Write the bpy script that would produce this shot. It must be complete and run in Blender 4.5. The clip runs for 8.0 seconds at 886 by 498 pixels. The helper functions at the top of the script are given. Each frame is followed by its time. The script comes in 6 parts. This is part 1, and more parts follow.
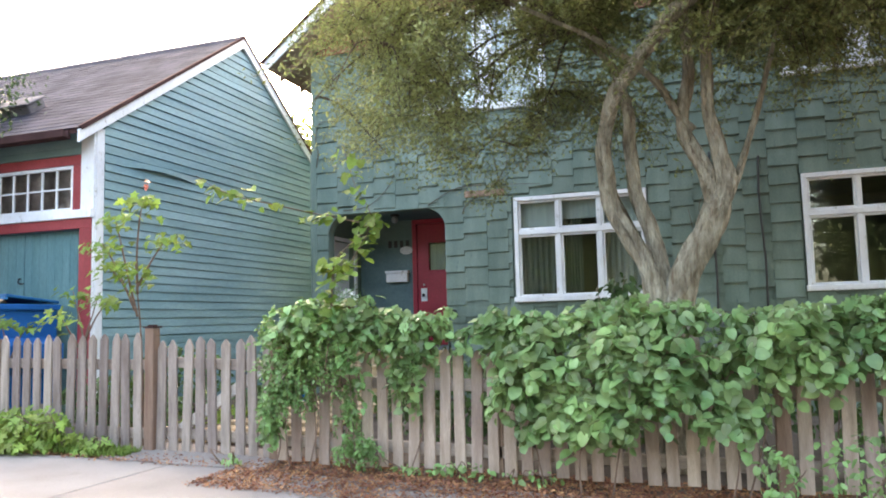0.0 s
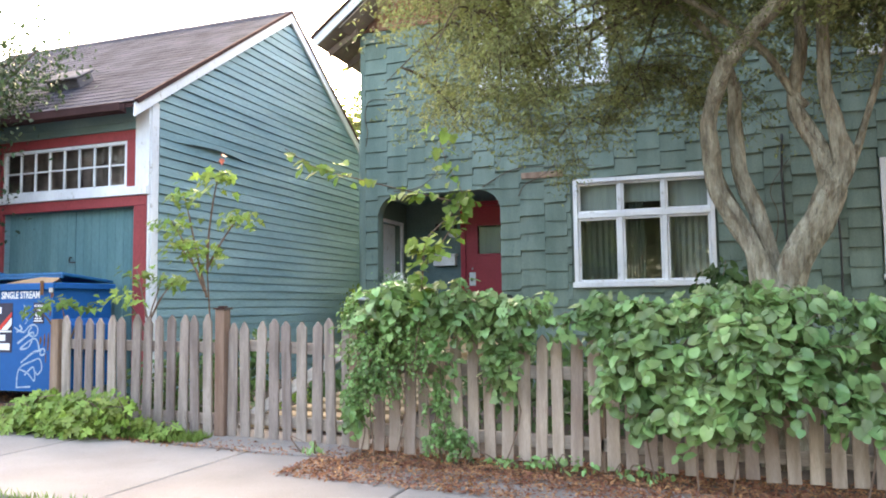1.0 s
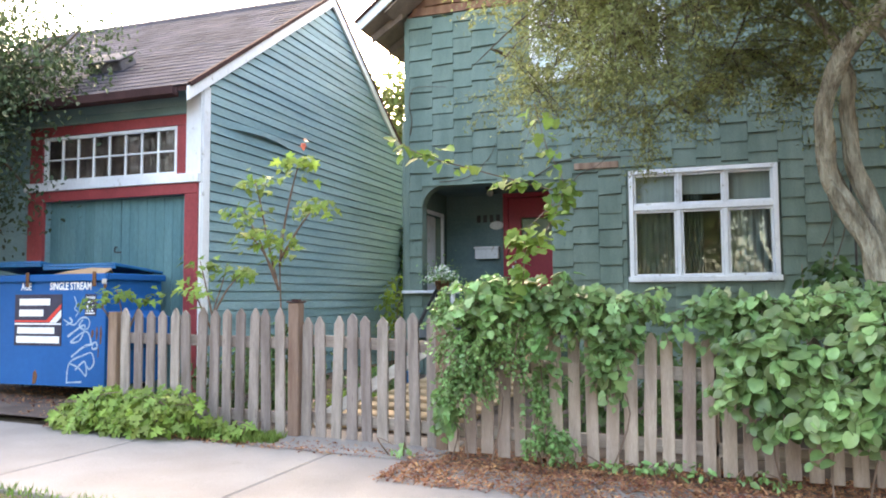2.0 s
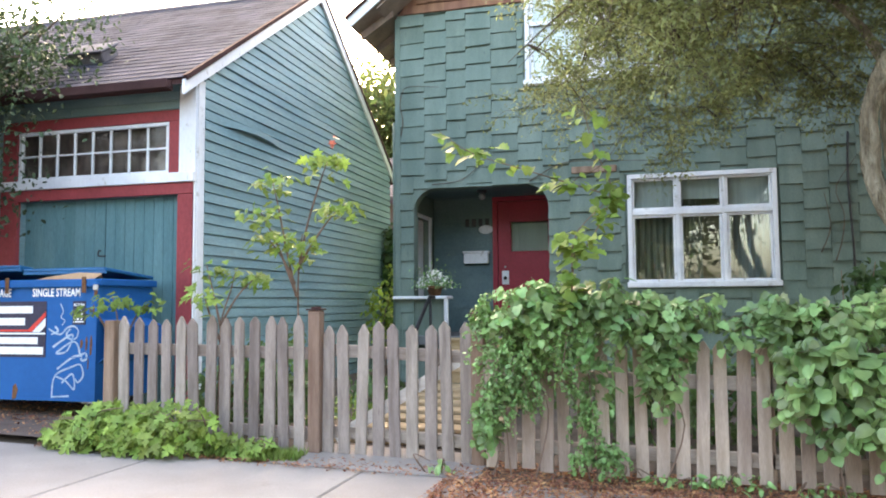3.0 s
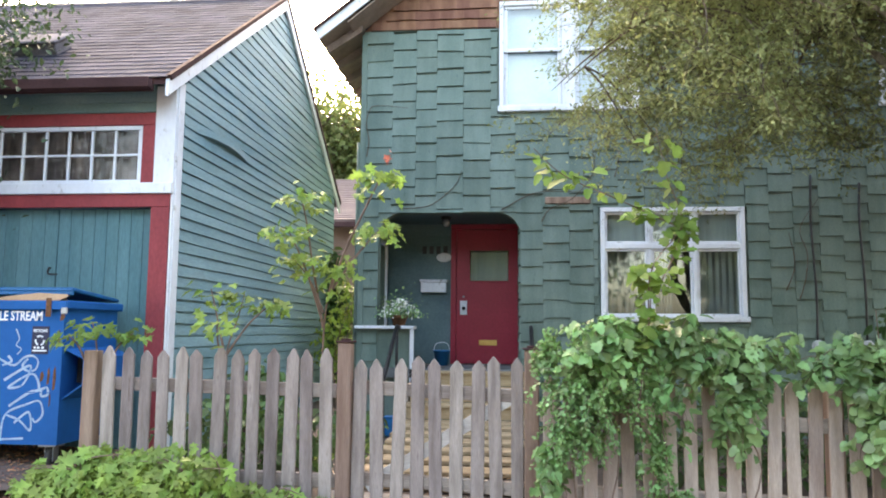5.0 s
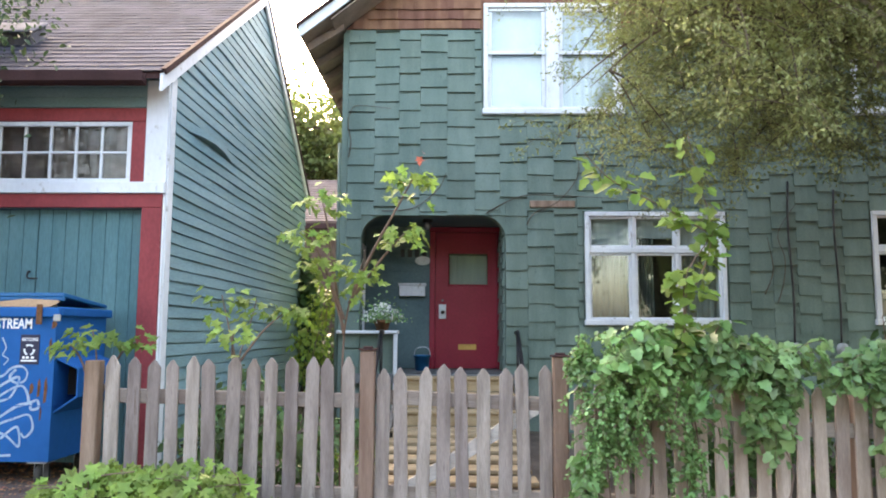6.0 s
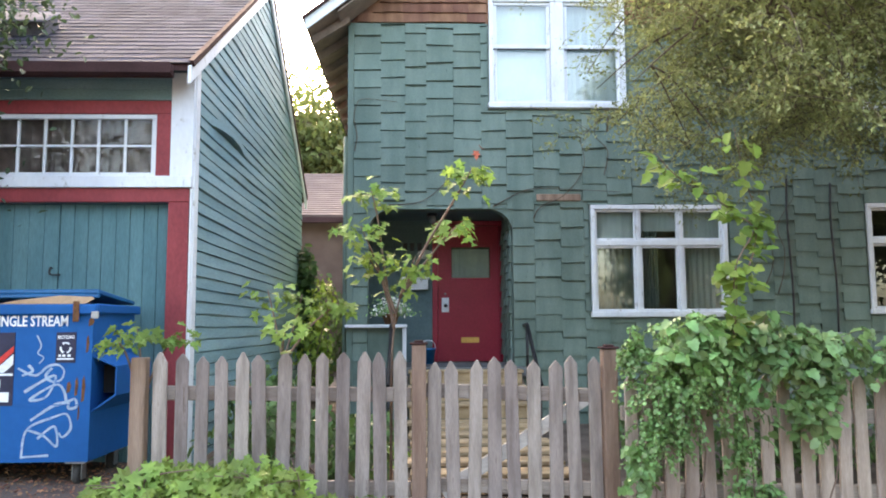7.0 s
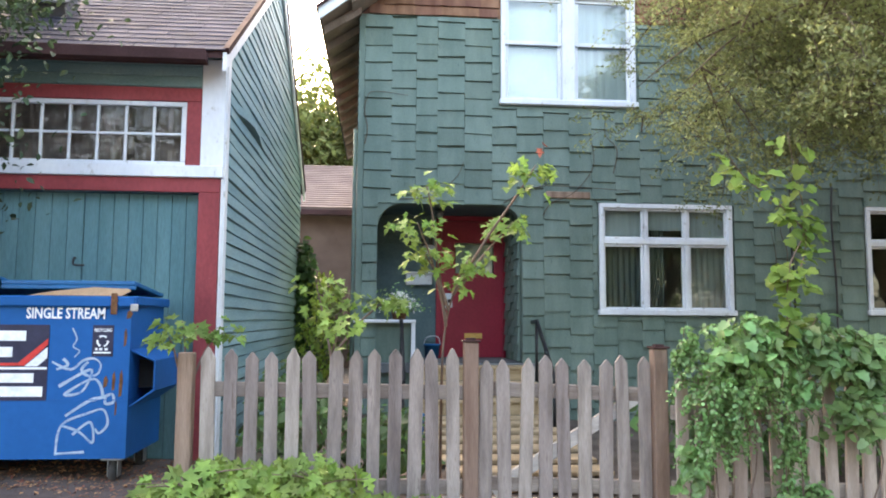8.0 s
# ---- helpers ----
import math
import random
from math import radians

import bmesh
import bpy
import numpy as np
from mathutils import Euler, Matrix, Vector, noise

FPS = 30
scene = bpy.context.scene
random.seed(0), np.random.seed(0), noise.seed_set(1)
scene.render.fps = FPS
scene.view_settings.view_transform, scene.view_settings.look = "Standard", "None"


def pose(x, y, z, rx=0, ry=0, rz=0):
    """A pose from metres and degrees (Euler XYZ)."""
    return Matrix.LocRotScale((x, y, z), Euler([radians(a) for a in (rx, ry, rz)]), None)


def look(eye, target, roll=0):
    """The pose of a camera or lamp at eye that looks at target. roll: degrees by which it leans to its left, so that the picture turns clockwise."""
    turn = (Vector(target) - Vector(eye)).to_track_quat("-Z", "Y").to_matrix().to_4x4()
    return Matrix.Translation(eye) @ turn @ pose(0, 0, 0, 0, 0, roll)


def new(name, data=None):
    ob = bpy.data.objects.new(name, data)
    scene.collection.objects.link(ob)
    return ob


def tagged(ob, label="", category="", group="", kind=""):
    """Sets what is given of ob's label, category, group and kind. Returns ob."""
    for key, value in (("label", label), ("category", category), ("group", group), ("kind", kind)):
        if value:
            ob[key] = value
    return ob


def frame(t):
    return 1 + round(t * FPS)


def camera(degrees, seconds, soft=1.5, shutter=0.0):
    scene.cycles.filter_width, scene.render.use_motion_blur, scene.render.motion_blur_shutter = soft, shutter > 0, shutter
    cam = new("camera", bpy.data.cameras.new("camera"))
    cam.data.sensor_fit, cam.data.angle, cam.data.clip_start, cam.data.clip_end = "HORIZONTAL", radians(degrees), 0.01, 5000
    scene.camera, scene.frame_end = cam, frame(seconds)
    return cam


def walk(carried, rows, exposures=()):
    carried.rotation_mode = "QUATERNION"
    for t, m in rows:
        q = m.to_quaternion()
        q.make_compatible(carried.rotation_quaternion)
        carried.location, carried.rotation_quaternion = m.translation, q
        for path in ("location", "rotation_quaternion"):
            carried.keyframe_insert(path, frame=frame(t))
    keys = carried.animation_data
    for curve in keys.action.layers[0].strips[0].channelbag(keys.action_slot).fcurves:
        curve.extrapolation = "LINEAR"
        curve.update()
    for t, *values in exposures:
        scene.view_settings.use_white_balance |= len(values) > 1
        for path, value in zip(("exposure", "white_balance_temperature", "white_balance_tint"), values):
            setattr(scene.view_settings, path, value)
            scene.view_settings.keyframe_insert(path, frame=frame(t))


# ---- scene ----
cam = camera(60.3, 8.0, soft=1.9)
METRES, EYE, TILT, LEAN, TURN = 5.2, 1.0, 0.0, 0.0, 18.9
ROWS = [
    (0.0, 0.0, 0.0, 0.0, 0.14, 5.36, 1.46),
    (0.5, -0.0599, 0.0274, -0.002, 0.27, 5.0, 1.33),
    (1.0, -0.1204, 0.0582, 0.0007, 0.7, 4.28, 0.74),
    (1.5, -0.191, 0.0857, 0.0027, 0.87, 3.8, 0.5),
    (3.0, -0.3804, 0.1747, 0.0093, -3.9, 4.04, 0.46),
    (3.5, -0.4335, 0.2006, 0.0096, -6.96, 4.34, 0.69),
    (4.0, -0.4848, 0.2394, 0.0145, -8.92, 5.39, -0.07),
    (4.5, -0.5429, 0.2622, 0.0156, -11.14, 5.9, -0.42),
    (6.0, -0.6922, 0.3441, 0.0223, -18.01, 6.27, -0.27),
    (6.5, -0.7506, 0.356, 0.0252, -20.22, 6.05, 0.13),
    (7.0, -0.7952, 0.3767, 0.0226, -20.79, 5.77, 0.32),
    (7.5, -0.841, 0.4067, 0.027, -21.44, 5.68, 0.25),
    (8.0, -0.8958, 0.4268, 0.027, -23.69, 5.31, -0.41),
]
walk(cam, [(t, pose(0, 0, EYE, TILT, LEAN, TURN) @ pose(METRES * x, METRES * y, METRES * z, 90 + pitch, roll, yaw)) for t, x, y, z, yaw, pitch, roll in ROWS], exposures=[(0.0, 4.05, 8450, 14), (4.0, 3.97, 8350, 14), (8.0, 3.84, 8200, 14)])

# ---- light ----
world = bpy.data.worlds.new("sky")
scene.world = world
world.use_nodes = True
wn = world.node_tree.nodes
sky = wn.new("ShaderNodeTexSky")
sky.sky_type, sky.sun_disc = "NISHITA", False
SUN_EL, SUN_ROT = 30.0, -20.0
sky.sun_elevation, sky.sun_rotation = radians(SUN_EL), radians(SUN_ROT)
sky.air_density, sky.dust_density, sky.ozone_density = 1.0, 5.0, 1.0
wn["Background"].inputs["Strength"].default_value = 0.15
world.node_tree.links.new(sky.outputs[0], wn["Background"].inputs["Color"])
sun_data = bpy.data.lights.new("sun", "SUN")
sun_data.energy, sun_data.angle, sun_data.color = 0.5, radians(25), (1.0, 0.93, 0.82)
sun = new("sun", sun_data)
sun_dir = Vector((math.sin(radians(SUN_ROT)) * math.cos(radians(SUN_EL)), math.cos(radians(SUN_ROT)) * math.cos(radians(SUN_EL)), math.sin(radians(SUN_EL))))
sun.matrix_world = look(sun_dir * 40, (0, 0, 0))

# ---- materials ----
def surface(name, a, b, scale=4.0, rough=0.8, bump=0.2, fine=60.0, rand=0.0, island=0.0, metal=0.0, stretch=(1, 1, 1), wear=None, wear_amount=0.4, wear_scale=9.0, spec=0.35, through_light=0.0, relief=0.01, grain=0.12):
    """A painted or natural surface: a and b mixed by a coarse noise, a finer grain over it, optional worn patches of a third colour."""
    m = bpy.data.materials.new(name)
    m.use_nodes = True
    nt = m.node_tree
    n, l = nt.nodes, nt.links
    bsdf = n["Principled BSDF"]
    tc = n.new("ShaderNodeTexCoord")
    mp = n.new("ShaderNodeMapping")
    mp.inputs["Scale"].default_value = stretch
    geo = n.new("ShaderNodeNewGeometry")
    l.new(geo.outputs["Position"], mp.inputs["Vector"])
    big = n.new("ShaderNodeTexNoise")
    big.inputs["Scale"].default_value, big.inputs["Detail"].default_value = scale, 5
    l.new(mp.outputs[0], big.inputs["Vector"])
    small = n.new("ShaderNodeTexNoise")
    small.inputs["Scale"].default_value, small.inputs["Detail"].default_value = fine, 3
    l.new(mp.outputs[0], small.inputs["Vector"])
    ramp = n.new("ShaderNodeValToRGB")
    ramp.color_ramp.elements[0].position, ramp.color_ramp.elements[1].position = 0.35, 0.66
    ramp.color_ramp.elements[0].color, ramp.color_ramp.elements[1].color = (*a, 1), (*b, 1)
    l.new(big.outputs["Fac"], ramp.inputs["Fac"])
    colour = ramp.outputs["Color"]
    if wear:
        wn_ = n.new("ShaderNodeTexNoise")
        wn_.inputs["Scale"].default_value, wn_.inputs["Detail"].default_value, wn_.inputs["Roughness"].default_value = wear_scale, 8, 0.7
        l.new(mp.outputs[0], wn_.inputs["Vector"])
        wr = n.new("ShaderNodeValToRGB")
        wr.color_ramp.elements[0].position, wr.color_ramp.elements[1].position = 0.66 - 0.2 * wear_amount, 0.72 - 0.2 * wear_amount + 0.06
        l.new(wn_.outputs["Fac"], wr.inputs["Fac"])
        mx = n.new("ShaderNodeMix")
        mx.data_type = "RGBA"
        l.new(wr.outputs["Color"], mx.inputs["Factor"])
        l.new(colour, mx.inputs["A"])
        mx.inputs["B"].default_value = (*wear, 1)
        colour = mx.outputs["Result"]
    hsv = n.new("ShaderNodeHueSaturation")
    l.new(colour, hsv.inputs["Color"])
    mr = n.new("ShaderNodeMapRange")
    mr.inputs["To Min"].default_value, mr.inputs["To Max"].default_value = 1 - grain, 1 + grain
    mr.inputs["From Min"].default_value, mr.inputs["From Max"].default_value = 0.3, 0.7
    l.new(small.outputs["Fac"], mr.inputs["Value"])
    value = mr.outputs[0]
    for amount, source in ((rand, "o"), (island, "i")):
        if amount:
            src = n.new("ShaderNodeObjectInfo").outputs["Random"] if source == "o" else geo.outputs["Random Per Island"]
            r2 = n.new("ShaderNodeMapRange")
            r2.inputs["To Min"].default_value, r2.inputs["To Max"].default_value = 1 - amount, 1 + amount
            l.new(src, r2.inputs["Value"])
            mul = n.new("ShaderNodeMath")
            mul.operation = "MULTIPLY"
            l.new(value, mul.inputs[0])
            l.new(r2.outputs[0], mul.inputs[1])
            value = mul.outputs[0]
            h2 = n.new("ShaderNodeMapRange")
            h2.inputs["To Min"].default_value, h2.inputs["To Max"].default_value = 0.5 - amount * 0.05, 0.5 + amount * 0.05
            l.new(src, h2.inputs["Value"])
            l.new(h2.outputs[0], hsv.inputs["Hue"])
    l.new(value, hsv.inputs["Value"])
    l.new(hsv.outputs[0], bsdf.inputs["Base Color"])
    bsdf.inputs["Roughness"].default_value = rough
    bsdf.inputs["Metallic"].default_value = metal
    bsdf.inputs["Specular IOR Level"].default_value = spec
    if bump:
        bp = n.new("ShaderNodeBump")
        bp.inputs["Strength"].default_value, bp.inputs["Distance"].default_value = bump, relief
        l.new(small.outputs["Fac"], bp.inputs["Height"])
        l.new(bp.outputs[0], bsdf.inputs["Normal"])
    if through_light:
        tr = n.new("ShaderNodeBsdfTranslucent")
        l.new(hsv.outputs[0], tr.inputs["Color"])
        ms = n.new("ShaderNodeMixShader")
        ms.inputs[0].default_value = through_light
        l.new(bsdf.outputs[0], ms.inputs[1])
        l.new(tr.outputs[0], ms.inputs[2])
        l.new(ms.outputs[0], n["Material Output"].inputs["Surface"])
    return m


def glass(name, tint=(0.9, 0.95, 0.93), least=0.07):
    m = bpy.data.materials.new(name)
    m.use_nodes = True
    n, l = m.node_tree.nodes, m.node_tree.links
    clear = n.new("ShaderNodeBsdfTransparent")
    clear.inputs["Color"].default_value = (*tint, 1)
    gloss = n.new("ShaderNodeBsdfGlossy")
    gloss.inputs["Roughness"].default_value = 0.015
    geo = n.new("ShaderNodeNewGeometry")
    wav = n.new("ShaderNodeTexNoise")
    wav.inputs["Scale"].default_value = 3.0
    l.new(geo.outputs["Position"], wav.inputs["Vector"])
    bp = n.new("ShaderNodeBump")
    bp.inputs["Strength"].default_value, bp.inputs["Distance"].default_value = 0.025, 0.02
    l.new(wav.outputs["Fac"], bp.inputs["Height"])
    l.new(bp.outputs[0], gloss.inputs["Normal"])
    lw = n.new("ShaderNodeLayerWeight")
    lw.inputs["Blend"].default_value = 0.5
    steep = n.new("ShaderNodeMath")
    steep.operation = "POWER"
    steep.inputs[1].default_value = 4.0
    l.new(lw.outputs["Facing"], steep.inputs[0])
    fr = n.new("ShaderNodeMapRange")
    fr.inputs["To Min"].default_value, fr.inputs["To Max"].default_value = least, 0.95
    l.new(steep.outputs[0], fr.inputs["Value"])
    mx = n.new("ShaderNodeMixShader")
    l.new(fr.outputs[0], mx.inputs[0])
    l.new(clear.outputs[0], mx.inputs[1])
    l.new(gloss.outputs[0], mx.inputs[2])
    l.new(mx.outputs[0], n["Material Output"].inputs["Surface"])
    return m


M_CLAP = surface("clapboard_paint", (0.14, 0.256, 0.284), (0.208, 0.338, 0.362), 1.3, 0.75, 0.3, 40, rand=0.09, stretch=(1, 0.3, 2.2), wear=(0.19, 0.29, 0.3), wear_amount=0.5, wear_scale=4)
M_SHING = surface("shingle_paint", (0.108, 0.163, 0.138), (0.156, 0.216, 0.184), 2.2, 0.78, 0.4, 50, rand=0.11, stretch=(3, 3, 0.7), wear=(0.045, 0.085, 0.075), wear_amount=0.2, wear_scale=7)
M_SHING_J = surface("shingle_paint_far", (0.108, 0.163, 0.138), (0.156, 0.216, 0.184), 2.2, 0.78, 0.4, 50, island=0.11, stretch=(3, 3, 0.7), wear=(0.045, 0.085, 0.075), wear_amount=0.2, wear_scale=7)
M_BROWN_SH = surface("brown_shingle", (0.16, 0.07, 0.045), (0.25, 0.125, 0.08), 3, 0.85, 0.3, 60, island=0.2, stretch=(3, 3, 0.7))
M_PORCH = surface("porch_paint", (0.07, 0.128, 0.138), (0.105, 0.172, 0.178), 2, 0.65, 0.2, 40)
M_WHITE = surface("white_paint", (0.60, 0.63, 0.67), (0.74, 0.77, 0.79), 2.5, 0.6, 0.08, 30, wear=(0.3, 0.28, 0.25), wear_amount=0.36, wear_scale=12, stretch=(1, 1, 0.5), grain=0.04)
M_RED = surface("red_trim_paint", (0.23, 0.035, 0.04), (0.31, 0.05, 0.055), 3, 0.65, 0.25, 40, stretch=(1, 1, 0.6), wear=(0.42, 0.2, 0.19), wear_amount=0.1, wear_scale=14)
M_DOORRED = surface("door_red_paint", (0.27, 0.012, 0.03), (0.33, 0.018, 0.04), 2, 0.45, 0.1, 30)
M_GDOOR = surface("garage_door_paint", (0.07, 0.178, 0.198), (0.105, 0.228, 0.245), 1.6, 0.7, 0.3, 40, rand=0.06, stretch=(3, 3, 0.5), wear=(0.06, 0.13, 0.14), wear_amount=0.15, wear_scale=6)
M_FASCIA = surface("dark_brown_paint", (0.045, 0.025, 0.025), (0.075, 0.04, 0.04), 4, 0.8, 0.2, spec=0.05)
M_ROOF = surface("asphalt_shingle", (0.045, 0.045, 0.058), (0.072, 0.07, 0.088), 2.5, 0.95, 0.6, 180, rand=0.16, wear=(0.13, 0.105, 0.1), wear_amount=0.12, wear_scale=11, spec=0.08)
M_ROOF_J = surface("asphalt_shingle_far", (0.045, 0.045, 0.058), (0.072, 0.07, 0.088), 2.5, 0.95, 0.6, 180, island=0.16, wear=(0.13, 0.105, 0.1), wear_amount=0.12, wear_scale=11, spec=0.08)
M_VENT = surface("weathered_tin", (0.115, 0.105, 0.113), (0.175, 0.162, 0.17), 6, 0.95, 0.2, spec=0.05)
M_PICKET_NEW = surface("newer_picket", (0.29, 0.215, 0.175), (0.42, 0.33, 0.28), 6, 0.88, 0.4, 70, rand=0.25, stretch=(3, 3, 0.35), wear=(0.19, 0.13, 0.1), wear_amount=0.2, wear_scale=6)
M_SOFFIT = surface("soffit_wood", (0.2, 0.14, 0.11), (0.28, 0.205, 0.165), 4, 0.85, 0.3, 50)
M_PICKET = surface("weathered_picket", (0.19, 0.153, 0.136), (0.33, 0.275, 0.248), 6, 0.88, 0.6, 70, rand=0.28, stretch=(3, 3, 0.35), wear=(0.125, 0.09, 0.075), wear_amount=0.35, wear_scale=6)
M_RAIL = surface("weathered_rail", (0.2, 0.155, 0.13), (0.3, 0.25, 0.215), 6, 0.88, 0.5, 70, stretch=(0.35, 3, 3), rand=0.1)
M_POST = surface("cedar_post", (0.175, 0.108, 0.079), (0.27, 0.182, 0.14), 5, 0.85, 0.5, 60, stretch=(3, 3, 0.3), rand=0.15)
M_STEP = surface("step_wood", (0.32, 0.22, 0.12), (0.45, 0.33, 0.2), 5, 0.8, 0.3, 60, stretch=(0.4, 3, 3))
M_CONC = surface("concrete", (0.22, 0.198, 0.185), (0.275, 0.25, 0.232), 1.6, 0.9, 0.35, 120, rand=0.05, wear=(0.19, 0.17, 0.16), wear_amount=0.2, wear_scale=3)
M_EARTH = surface("earth", (0.075, 0.055, 0.042), (0.13, 0.1, 0.08), 3, 0.95, 0.8, 40, wear=(0.06, 0.08, 0.03), wear_amount=0.3, wear_scale=2)
M_DRIVE = surface("worn_driveway", (0.075, 0.052, 0.043), (0.125, 0.092, 0.078), 2.5, 0.95, 0.6, 80, wear=(0.08, 0.06, 0.05), wear_amount=0.4, wear_scale=4)
M_ROAD = surface("asphalt_road", (0.045, 0.045, 0.046), (0.065, 0.064, 0.063), 3, 0.9, 0.5, 200)
M_BLUE = surface("blue_bin_paint", (0.0, 0.085, 0.27), (0.001, 0.1, 0.315), 1.5, 0.55, 0.05, 20, wear=(0.006, 0.09, 0.27), wear_amount=0.2, wear_scale=4, spec=0.15, grain=0.05)
M_BLUE_LID = surface("blue_lid_plastic", (0.0, 0.1, 0.25), (0.001, 0.12, 0.29), 2, 0.4, 0.05, 20)
M_DARKIN = surface("pocket_shade_black", (0.012, 0.012, 0.013), (0.02, 0.02, 0.02), 3, 0.9, 0.1)
M_RUST = surface("rust", (0.10, 0.045, 0.02), (0.19, 0.085, 0.04), 20, 0.9, 0.5, 80)
M_STEEL = surface("grey_steel", (0.28, 0.3, 0.31), (0.4, 0.42, 0.43), 8, 0.45, 0.1, 60, metal=0.8)
M_RUBBER = surface("rubber", (0.03, 0.03, 0.03), (0.06, 0.055, 0.05), 8, 0.8, 0.2)
M_CARD = surface("cardboard", (0.33, 0.2, 0.11), (0.42, 0.27, 0.16), 4, 0.9, 0.15, 60)
M_DECAL_W = surface("white_decal", (0.7, 0.74, 0.78), (0.8, 0.83, 0.85), 8, 0.5, 0.0, 40)
M_DECAL_N = surface("navy_decal", (0.012, 0.014, 0.04), (0.02, 0.022, 0.055), 8, 0.5, 0.0, 40)
M_DECAL_R = surface("red_decal", (0.6, 0.035, 0.03), (0.68, 0.05, 0.04), 8, 0.5, 0.0, 40)
M_SPRAY = surface("silver_spray", (0.23, 0.35, 0.49), (0.33, 0.44, 0.55), 14, 0.5, 0.0, 60, wear=(0.05, 0.17, 0.4), wear_amount=0.6, wear_scale=24)
M_BLACK = surface("black_metal_and_rail_shadow", (0.012, 0.012, 0.014), (0.025, 0.025, 0.027), 8, 0.4, 0.05)
M_BRASS = surface("brass", (0.55, 0.33, 0.1), (0.65, 0.42, 0.15), 8, 0.4, 0.05, metal=0.7)
M_GLASS = glass("window_glass")
M_GLASS_DUSTY = glass("dusty_glass", (0.86, 0.84, 0.82), 0.025)
M_CURTAIN = surface("grey_curtain", (0.12, 0.15, 0.15), (0.2, 0.235, 0.23), 3, 0.9, 0.2, 40, stretch=(6, 6, 0.3), through_light=0.2)
M_CURTAIN_W = surface("plain_white", (0.52, 0.55, 0.58), (0.62, 0.65, 0.67), 3, 0.9, 0.1, 40)
M_ROOM = surface("room_plaster", (0.12, 0.115, 0.11), (0.16, 0.15, 0.14), 2, 0.9, 0.1)
M_BARK = surface("pale_bark", (0.2, 0.17, 0.125), (0.42, 0.39, 0.31), 6, 0.9, 1.0, 26, stretch=(3.4, 3.4, 0.8), wear=(0.12, 0.066, 0.044), wear_amount=0.4, wear_scale=4, relief=0.03, grain=0.2)
M_TWIG = surface("dark_twig", (0.07, 0.05, 0.035), (0.12, 0.09, 0.065), 9, 0.9, 0.3)
M_STEM = surface("young_stem", (0.13, 0.09, 0.07), (0.2, 0.13, 0.1), 9, 0.8, 0.2)
M_LEAF_TREE = surface("small_olive_leaf", (0.15, 0.178, 0.072), (0.295, 0.322, 0.132), 1.2, 0.6, 0.0, 8, island=0.28, through_light=0.42)
M_LEAF_VINE = surface("vine_leaf", (0.125, 0.23, 0.085), (0.26, 0.39, 0.15), 3, 0.4, 0.15, 25, rand=0.42, through_light=0.3, spec=0.6)
M_LEAF_VINE_J = surface("vine_leaf_far", (0.125, 0.23, 0.085), (0.26, 0.39, 0.15), 3, 0.4, 0.15, 25, island=0.42, through_light=0.3, spec=0.6)
M_LEAF_BUSH = surface("bush_leaf", (0.14, 0.265, 0.09), (0.25, 0.43, 0.15), 3, 0.42, 0.1, 30, island=0.4, through_light=0.3, spec=0.6)
M_LEAF_BUSH_ONE = surface("bush_leaf_near", (0.14, 0.265, 0.09), (0.25, 0.43, 0.15), 3, 0.42, 0.1, 30, rand=0.4, through_light=0.3, spec=0.6)
M_LEAF_LIME = surface("young_leaf", (0.115, 0.2, 0.042), (0.215, 0.315, 0.072), 3, 0.6, 0.05, 30, rand=0.25, through_light=0.4, spec=0.2)
M_LEAF_LIME_J = surface("young_leaf_far", (0.13, 0.215, 0.03), (0.235, 0.335, 0.055), 3, 0.5, 0.05, 30, island=0.3, through_light=0.4)
M_LEAF_COVER = surface("cover_leaf", (0.125, 0.21, 0.04), (0.245, 0.345, 0.07), 5, 0.5, 0.05, 30, rand=0.35, through_light=0.3, spec=0.35)
M_LEAF_COVER_J = surface("cover_leaf_far", (0.125, 0.21, 0.04), (0.245, 0.345, 0.07), 5, 0.5, 0.05, 30, island=0.35, through_light=0.3, spec=0.35)
# leaf green darkened to stand for the garden's shade behind the pickets
M_LEAF_SHADE = surface("garden_leaf_shaded", (0.05, 0.1, 0.03), (0.1, 0.18, 0.05), 3, 0.5, 0.05, 30, island=0.4, through_light=0.25)
M_LEAF_IVY = surface("ivy_leaf", (0.025, 0.06, 0.018), (0.06, 0.12, 0.03), 3, 0.5, 0.05, 30, island=0.3, through_light=0.2)
M_LEAF_FAR = surface("far_leaf", (0.07, 0.1, 0.028), (0.14, 0.165, 0.048), 0.5, 0.7, 0.0, 4, island=0.35, through_light=0.4)
M_LEAF_DARK = surface("dark_leaf", (0.022, 0.042, 0.02), (0.045, 0.075, 0.032), 1, 0.6, 0.0, 8, island=0.35, through_light=0.3)
M_GRASS = surface("grass_blade", (0.09, 0.17, 0.03), (0.18, 0.26, 0.06), 2, 0.7, 0.0, 10, island=0.3, through_light=0.3)
M_LITTER = surface("leaf_litter", (0.22, 0.085, 0.045), (0.38, 0.18, 0.1), 6, 0.9, 0.1, 40, island=0.45)
M_PALE_CLOTH = surface("pale_cloth", (0.38, 0.41, 0.42), (0.5, 0.53, 0.54), 3, 0.9, 0.15, 30, stretch=(6, 6, 0.3), through_light=0.2, grain=0.05)
M_CAP = surface("dull_white_plastic", (0.3, 0.31, 0.3), (0.4, 0.41, 0.4), 12, 0.7, 0.1)
M_LEAF_RED = surface("red_young_leaf", (0.26, 0.07, 0.05), (0.34, 0.12, 0.08), 5, 0.5, 0.0, through_light=0.3)
